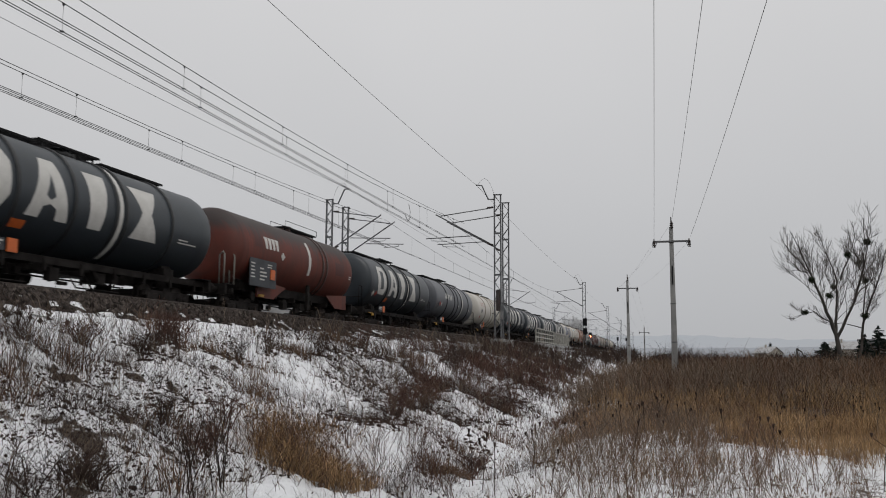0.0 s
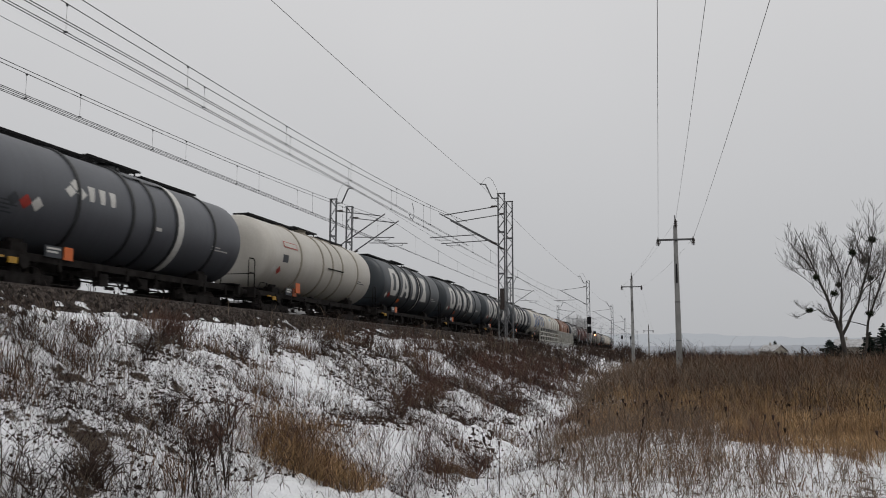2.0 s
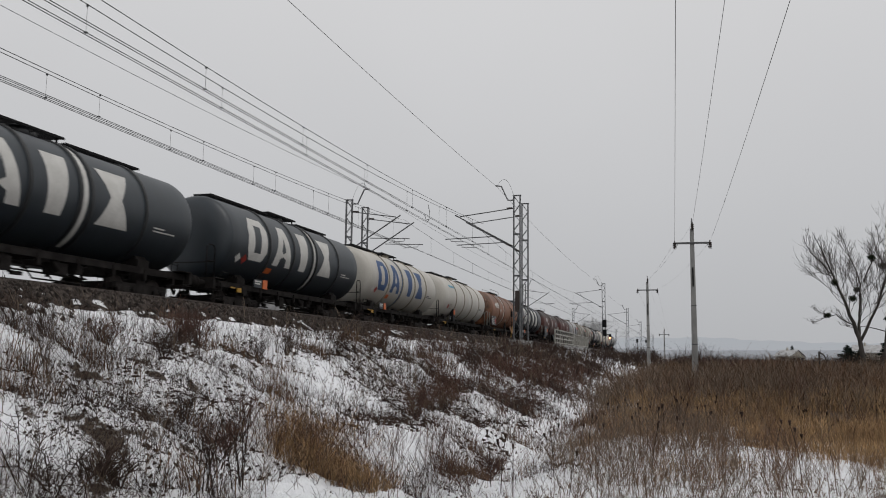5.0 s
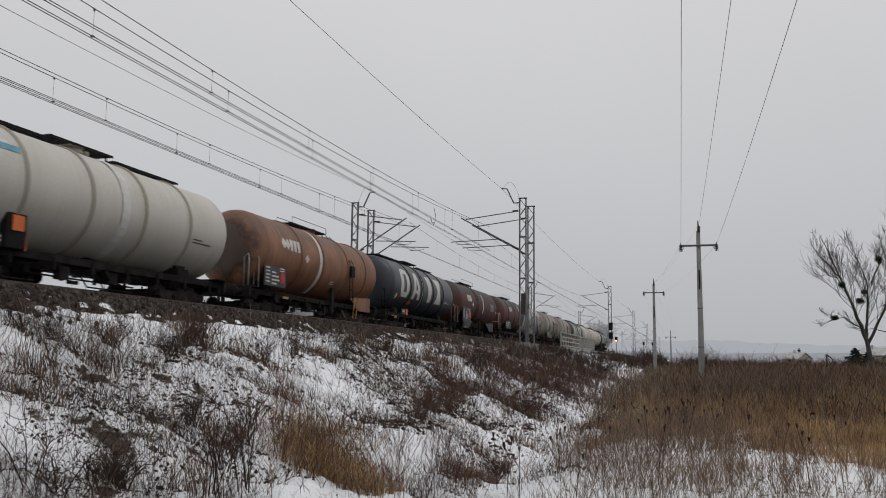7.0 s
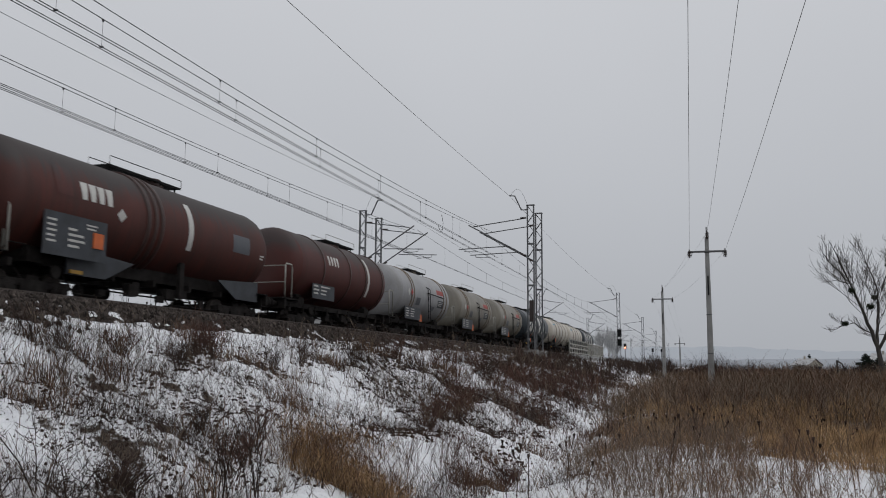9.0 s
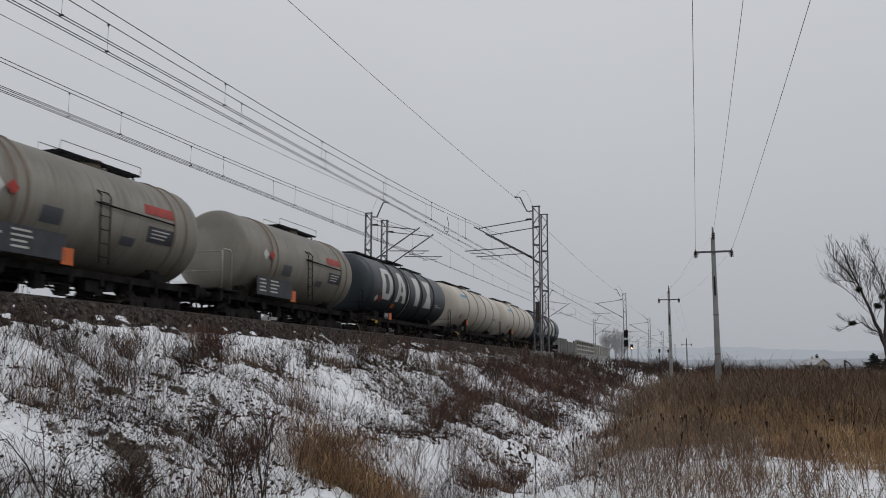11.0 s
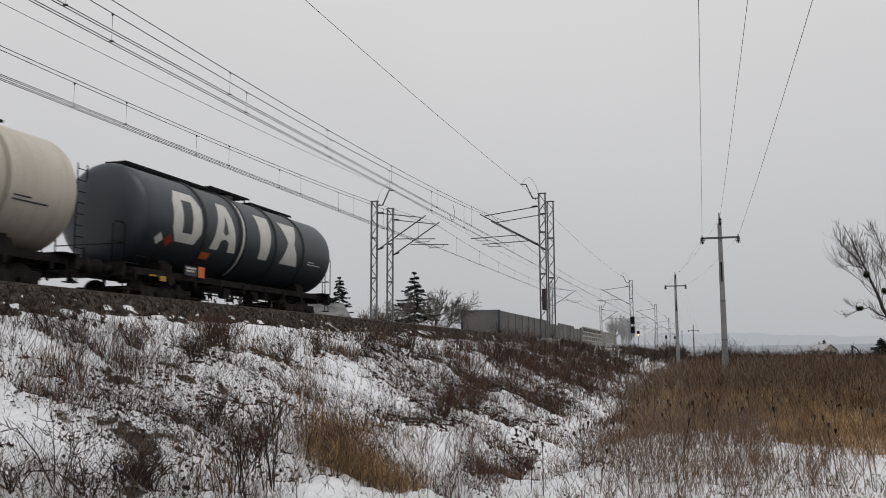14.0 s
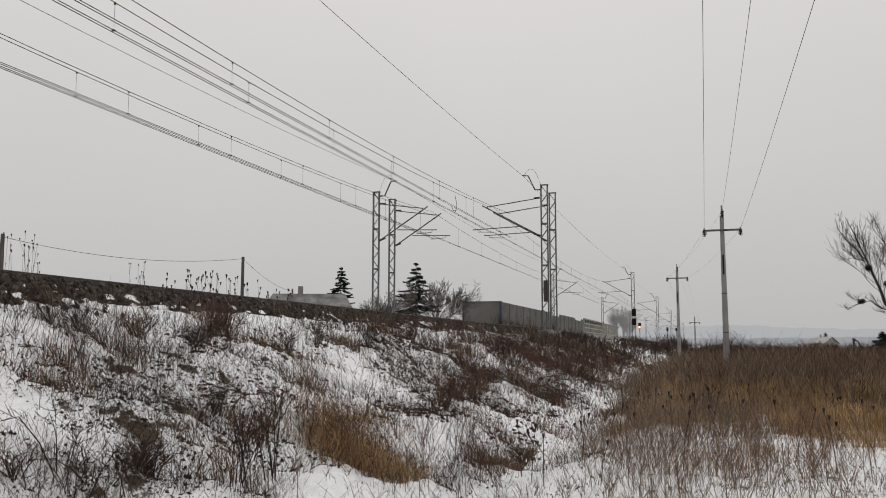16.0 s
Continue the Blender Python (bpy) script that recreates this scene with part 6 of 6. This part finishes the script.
blades("tuft_edge", np.concatenate([tuft.normal(c, (s[0] * 1.7, s[1] * 1.9), (n // 5, 2)) for c, s, n in TUFTS]), 0.34, BRIAR, "dark brown stems among golden grass", 66, 0.0042, 1.4, 3, 0.5)


def bare_shrub(x, y, tall, wide, stems, seed, mat, label, twigs=6):
    """A leafless shrub: canes that lean out from one root and fork into fine twigs."""
    rs = random.Random(seed)
    bm = bmesh.new()
    for k in range(stems):
        a = rs.uniform(0, math.tau)
        out = Vector((math.cos(a), math.sin(a), 0)) * wide * rs.random() ** 0.7
        bx, by = x + rs.gauss(0, 0.2 * wide), y + rs.gauss(0, 0.2 * wide)
        p = Vector((bx, by, float(height(bx, by)) - 0.03))
        h = tall * rs.uniform(0.55, 1.1)
        bend = rs.uniform(-0.25, 0.2) * h
        cane = [p, p + out * 0.3 + Vector((0, 0, h * 0.5)), p + out * 0.65 + Vector((0, 0, h * 0.85)), p + out + Vector((0, 0, h + bend))]
        tube(bm, cane, 0.0065, 4, 0.003, cap=False)
        for j in range(twigs):
            i = rs.choice((0, 1, 1, 2))
            q = cane[i].lerp(cane[i + 1], rs.uniform(0.3, 1.0))
            d = Vector((rs.gauss(0, 1), rs.gauss(0, 1), rs.uniform(0.1, 1.5))).normalized() * h * rs.uniform(0.15, 0.42)
            e = q + d + Vector((rs.gauss(0, 0.04), rs.gauss(0, 0.04), 0.04))
            tube(bm, [q, q + d * 0.55, e], 0.0038, 3, 0.0022, cap=False)
            if rs.random() < 0.7:
                m = q + d * 0.5
                tube(bm, [m, m + Vector((rs.gauss(0, 0.07), rs.gauss(0, 0.07), rs.uniform(0.02, 0.14)))], 0.0027, 3, 0.002, cap=False)
    return tagged(part("bare_shrub", bm, mat), label, "shrub", "bare shrubs on the bank")


for k, (x, y, tall, wide, stems, mat) in enumerate((
        (6.5, 4.7, 0.26, 0.34, 30, STEM), (6.0, 4.75, 0.45, 0.5, 5, STEM), (5.7, 4.9, 0.6, 0.6, 4, STEM), (5.3, 5.0, 0.22, 0.25, 9, STEM),
        (7.3, 4.25, 0.75, 0.25, 7, STEM), (7.75, 4.2, 0.7, 0.22, 6, STEM), (8.2, 4.65, 0.4, 0.3, 9, BRIAR), (8.8, 4.9, 0.4, 0.32, 12, BRIAR),
        (9.4, 5.1, 0.38, 0.35, 10, STEM), (9.9, 5.3, 0.40, 0.32, 12, BRIAR), (9.1, 5.6, 0.36, 0.3, 14, STEM), (12.4, 7.75, 0.55, 0.32, 34, BRIAR),
        (12.9, 7.8, 0.55, 0.3, 26, BRIAR), (10.5, 7.9, 0.34, 0.3, 24, BRIAR), (8.9, 8.0, 0.5, 0.35, 12, STEM), (9.4, 7.9, 0.5, 0.3, 10, STEM),
        (11.0, 7.2, 0.35, 0.3, 22, STEM), (14.2, 7.4, 0.5, 0.3, 14, STEM), (16.0, 7.6, 0.5, 0.35, 16, STEM), (18.2, 7.4, 0.55, 0.4, 20, STEM),
        (20.5, 7.2, 0.6, 0.4, 24, BRIAR), (15.8, 4.9, 0.4, 0.45, 40, BRIAR), (16.9, 5.0, 0.45, 0.5, 44, BRIAR), (18.2, 4.95, 0.45, 0.5, 44, BRIAR),
        (19.6, 5.1, 0.5, 0.55, 44, BRIAR), (14.3, 3.05, 0.28, 0.4, 34, BRIAR), (13.4, 3.0, 0.25, 0.35, 26, BRIAR), (22.5, 6.3, 0.6, 0.6, 40, BRIAR),
        (24.5, 5.4, 0.7, 0.6, 44, BRIAR), (26.5, 6.2, 0.8, 0.7, 46, STEM), (28.5, 5.4, 0.8, 0.8, 50, BRIAR), (31, 6.4, 0.9, 0.8, 50, STEM), (33.5, 5.4, 0.9, 0.8, 50, BRIAR))):
    bare_shrub(x, y, tall, wide, stems, 400 + k, mat, "leafless reddish-brown shrub on the snowy bank" if mat is BRIAR else "leafless dark shrub with thin arching canes")
# brown shrubs filling the ditch side further on
blades("brown_shrubs", scatter(2300, 13, 70, 2.8, 5.6, 45, 1.5, lambda x, y: np.clip(3.4 * wave_noise(x, y, 2.2, 24) - 1.2, 0.02, 1)), 0.42, BRIAR, "dense brown shrubs beside the ditch", 56, 0.0048, 0.9, 5, 0.5, "shrubs")
blades("dark_bushes", scatter(1600, 34, 100, 4.0, 7.4, 46, 1.1, lambda x, y: np.clip((x - 32) / 14, 0, 1)), 0.66, STEM, "dark leafless bushes on the far part of the bank", 57, 0.0048, 0.8, 5, 0.5, "shrubs")
# the field


def gap(x, y):
    """1 on a narrow lane of open snow through the tall grass."""
    return np.exp(-((y + 0.052 * x) / (0.011 * x)) ** 2) * (x < 22)


blades("field_stalks", scatter(950, 8.0, 24, -2.2, 1.6, 69, 1.2, lambda x, y: (0.35 + 0.65 * drift(x, y)) * np.where(y < -0.9, 0.55, 1)), 0.46, STEMGREY, "pale brown broken stalks beside the ditch", 70, 0.0038, 1.1, 9, 0.5, "weeds")
blades("field_stubble", scatter(1900, 8.0, 26, -2.4, 2.2, 64, 1.1, lambda x, y: (0.2 + 0.8 * drift(x, y)) * np.where(y < -0.9, 0.55, 1)), 0.40, RUSSET, "brown broken stems beside the ditch", 65, 0.0038, 1.2, 7, 0.5, "weeds")
blades("field_litter", scatter(9000, 6.5, 26, -9, 2.2, 62, 1.3, lambda x, y: 0.1 + 0.8 * drift(x, y)), 0.13, STEMGREY, "matted dead stems in field snow", 63, 0.0044, 2.2, 1, 0.8, "weeds")
blades("grey_weeds", scatter(1700, 6.5, 26, -10, 2.0, 47, 1.25, lambda x, y: (0.2 + 0.8 * drift(x, y)) * np.where(y < -0.6, 0.42, 1)), 0.48, STEMGREY, "thin grey-brown weeds standing in field snow", 58, 0.0037, 1.0, 9, 0.5, "weeds")
blades("edge_weeds", scatter(1400, 10.5, 25, -0.8, 2.1, 140, 1.0, lambda x, y: 0.3 + 0.7 * drift(x, y)), 0.42, STEMGREY, "dense pale brown weeds between ditch and field", 141, 0.0037, 1.0, 8, 0.5, "weeds")
blades("edge_grass", scatter(1900, 11, 25, -0.8, 1.9, 142, 1.0, clump=0.22, clumps=34), 0.36, TAWNY, "low tawny grass clumps between ditch and field", 143, 0.0038, 1.8, 0, 0.4)
blades("golden_grass", scatter(95000, 12.5, 42, -13, 2.6, 48, 1.35, lambda x, y: np.clip(6 * (0.5 * wave_noise(x, y, 2.4, 26) + 0.5 * wave_noise(x, y, 0.8, 28)) - 2.35, 0.0, 1) * np.clip((x - 18.8 - 3.2 * (y + 0.5) + 11 * (wave_noise(x, y, 1.1, 39) - 0.5)) / 3, 0, 1) * np.clip(0.35 + 1.3 * wave_noise(x, y, 1.6, 29), 0, 1) * (1 - gap(x, y))), 0.58, STRAW, "tall golden dry grass in the field", 59, 0.0050, 1.6, 0, 0.3)
blades("golden_patches", np.concatenate([scatter(17000, 14.0, 21, -6, -0.8, 120, 1.0, lambda x, y: np.clip(5 * wave_noise(x, y, 0.8, 121) - 1.7, 0, 1) * np.clip((x - 14.6 - 0.9 * (y + 2.0) + 1.2 * wave_noise(x, y, 0.5, 122)) / 1.2, 0, 1) * (1 - gap(x, y))), scatter(9000, 19.5, 27, -0.75, 1.6, 123, 1.0, lambda x, y: np.clip(5 * wave_noise(x, y, 0.9, 124) - 1.8, 0, 1))]), 0.44, TAWNY, "matted golden grass at the edge of the field", 125, 0.0045, 1.7, 0, 0.3)
blades("russet_weeds", scatter(6000, 28, 58, -26, 3.0, 49, 1.2, lambda x, y: np.clip(5 * (0.5 * wave_noise(x, y, 4, 27) + 0.5 * wave_noise(x, y, 1.3, 99)) - 1.7, 0.06, 1)), 0.85, RUSSET, "russet brown dead weeds covering the field", 60, 0.0040, 0.8, 8, 0.4, "weeds")
blades("low_russet_weeds", scatter(9000, 52, 130, -48, 3.0, 92, 1.1, lambda x, y: np.clip(3 * wave_noise(x, y, 6, 27) - 0.3, 0.2, 1)), 0.62, RUSSET, "lower russet weeds further across the field", 93, 0.0048, 0.6, 4, 0.4, "weeds")
blades("pale_weeds", scatter(6500, 24, 56, -26, 3.0, 73, 1.2), 0.85, STEMGREY, "pale grey-brown weeds among russet ones", 74, 0.0038, 0.8, 9, 0.42, "weeds")
blades("bank_brush", scatter(1700, 22, 46, 4.0, 7.9, 150, 1.1, lambda x, y: np.clip((x - 20) / 10, 0, 1) * np.clip(3 * wave_noise(x, y, 1.5, 151) - 0.7, 0.05, 1)), 0.55, BRIAR, "tangled dark brown brush on the far part of the bank", 152, 0.0042, 0.9, 7, 0.5, "shrubs")
blades("far_bushes", scatter(1800, 75, 170, -4, 6, 75, 1.0, clump=1.2, clumps=26), 1.3, STEM, "leafless bushes beside the far embankment", 76, 0.005, 0.7, 5, 0.45, "shrubs")
sh = np.random.RandomState(90)
blades("barrier_shrubs", np.stack([sh.uniform(84, 122, 420), sh.uniform(19.8, 21.6, 420)], -1), 1.7, STEM, "dark leafless shrubs before the noise barrier", 91, 0.004, 0.5, 6, 0.4, "shrubs")
blades("scattered_weeds", scatter(2000, 13.5, 36, -11, 2.0, 67, 1.0, lambda x, y: np.clip(3.5 * wave_noise(x, y, 1.2, 98) - 1.2, 0.05, 1) * np.clip((x - 18 - 3.2 * (y + 0.5)) / 3, 0, 1)), 0.66, RUSSET, "brown weeds scattered through golden grass", 68, 0.0042, 0.9, 7, 0.4, "weeds")
blades("field_clumps", scatter(1900, 24, 75, -24, 2.5, 110, 1.2, clump=0.5, clumps=60), 0.95, BRIAR, "dark brown clumps of dead weeds in the field", 111, 0.0044, 0.7, 6, 0.45, "weeds")
blades("near_clumps", scatter(600, 11, 24, -4.5, 1.6, 112, 1.1, clump=0.16, clumps=34), 0.5, BRIAR, "small dark clumps of weeds in field snow", 113, 0.0040, 0.7, 5, 0.4, "weeds")
blades("field_hedge", scatter(2600, 95, 190, -75, 1, 114, 1.0, clump=2.2, clumps=60), 1.3, STEM, "straggling leafless hedge across the far field", 115, 0.005, 0.8, 6, 0.45, "shrubs")
blades("gold_clumps", scatter(12000, 25, 60, -26, 2.2, 130, 1.2, clump=0.7, clumps=70), 0.66, STRAW, "clumps of pale golden grass among russet weeds", 131, 0.0046, 1.4, 0, 0.3)
blades("ditch_clumps", scatter(1500, 10.5, 46, 1.2, 4.4, 132, 1.1, clump=0.2, clumps=60), 0.34, BRIAR, "low brown clumps of dead stems in the snowy ditch", 133, 0.0040, 1.5, 4, 0.5, "weeds")
blades("far_weeds", scatter(9000, 80, 240, -90, 8, 50, 1.0), 0.55, RUSSET, "far brown weeds towards the horizon", 61, 0.006, 0.5, 2, 0.3, "weeds")


def seed_heads(name, pts, tall, seed, label, ground_z=None, head=1.0):
    """Tall single stalks, each with a dry rounded seed head."""
    rs = np.random.RandomState(seed)
    bm = bmesh.new()
    for x, y in pts:
        z = float(height(x, y)) if ground_z is None else ground_z
        h = tall * rs.uniform(0.7, 1.15)
        dx, dy = rs.uniform(-0.12, 0.12, 2)
        tube(bm, [(x, y, z - 0.05), (x + dx * 0.4, y + dy * 0.4, z + h * 0.6), (x + dx, y + dy, z + h)], 0.006, 4, 0.004, cap=False)
        for k in range(rs.randint(0, 3)):
            f = rs.uniform(0.5, 0.85)
            sx, sy = rs.uniform(-0.16, 0.16, 2)
            q = (x + dx * f + sx, y + dy * f + sy, z + h * (f + 0.18))
            tube(bm, [(x + dx * f, y + dy * f, z + h * f), q], 0.004, 4, cap=False)
            tube(bm, [q, (q[0], q[1], q[2] + 0.025 * head), (q[0], q[1], q[2] + 0.055 * head)], 0.008, 6, 0.022 * head)
        tube(bm, [(x + dx, y + dy, z + h - 0.01), (x + dx, y + dy, z + h + 0.03 * head), (x + dx, y + dy, z + h + 0.055 * head)], 0.009, 6, 0.021 * head)
    return tagged(part(name, bm, STEM), label, "weeds", kind="stuff")


rs = np.random.RandomState(77)
seed_heads("seed_stalks", np.stack([rs.uniform(10, 36, 150), rs.uniform(-9, 2.5, 150)], -1), 0.66, 78, "dark dried seed heads on tall stalks in the field")
seed_heads("track_seed_stalks", np.stack([rs.uniform(26.5, 35.5, 48), rs.uniform(18.2, 18.9, 48)], -1), 1.75, 79, "dried wild carrot heads beyond the tracks", 2.5, 2.0)
seed_heads("track_weeds", np.stack([rs.uniform(18.9, 20.3, 14), rs.uniform(18.2, 18.8, 14)], -1), 2.0, 80, "dried weeds beyond the tracks", 2.5)
seed_heads("track_shoots", np.stack([rs.uniform(24.4, 25.0, 7), rs.uniform(18.2, 18.6, 7)], -1), 1.7, 81, "dry shoots beyond the tracks", 2.5)


# ---- movement ----
def motions():
    beats = [k / FPS for k in range(16 * FPS + 1)]
    for w, x in WAGONS:
        walk(w, [(t, pose(x - SPEED * t, FAR_Y, RAIL)) for t in (0, 4, 8, 12, 16)])
        for b in w.children:
            for s in b.children:
                if s.name.startswith("wheelset"):
                    at = s.location.copy()
                    walk(s, [(t, pose(at.x, at.y, at.z, 0, -math.degrees(SPEED * t / 0.46), 0)) for t in beats])


motions()
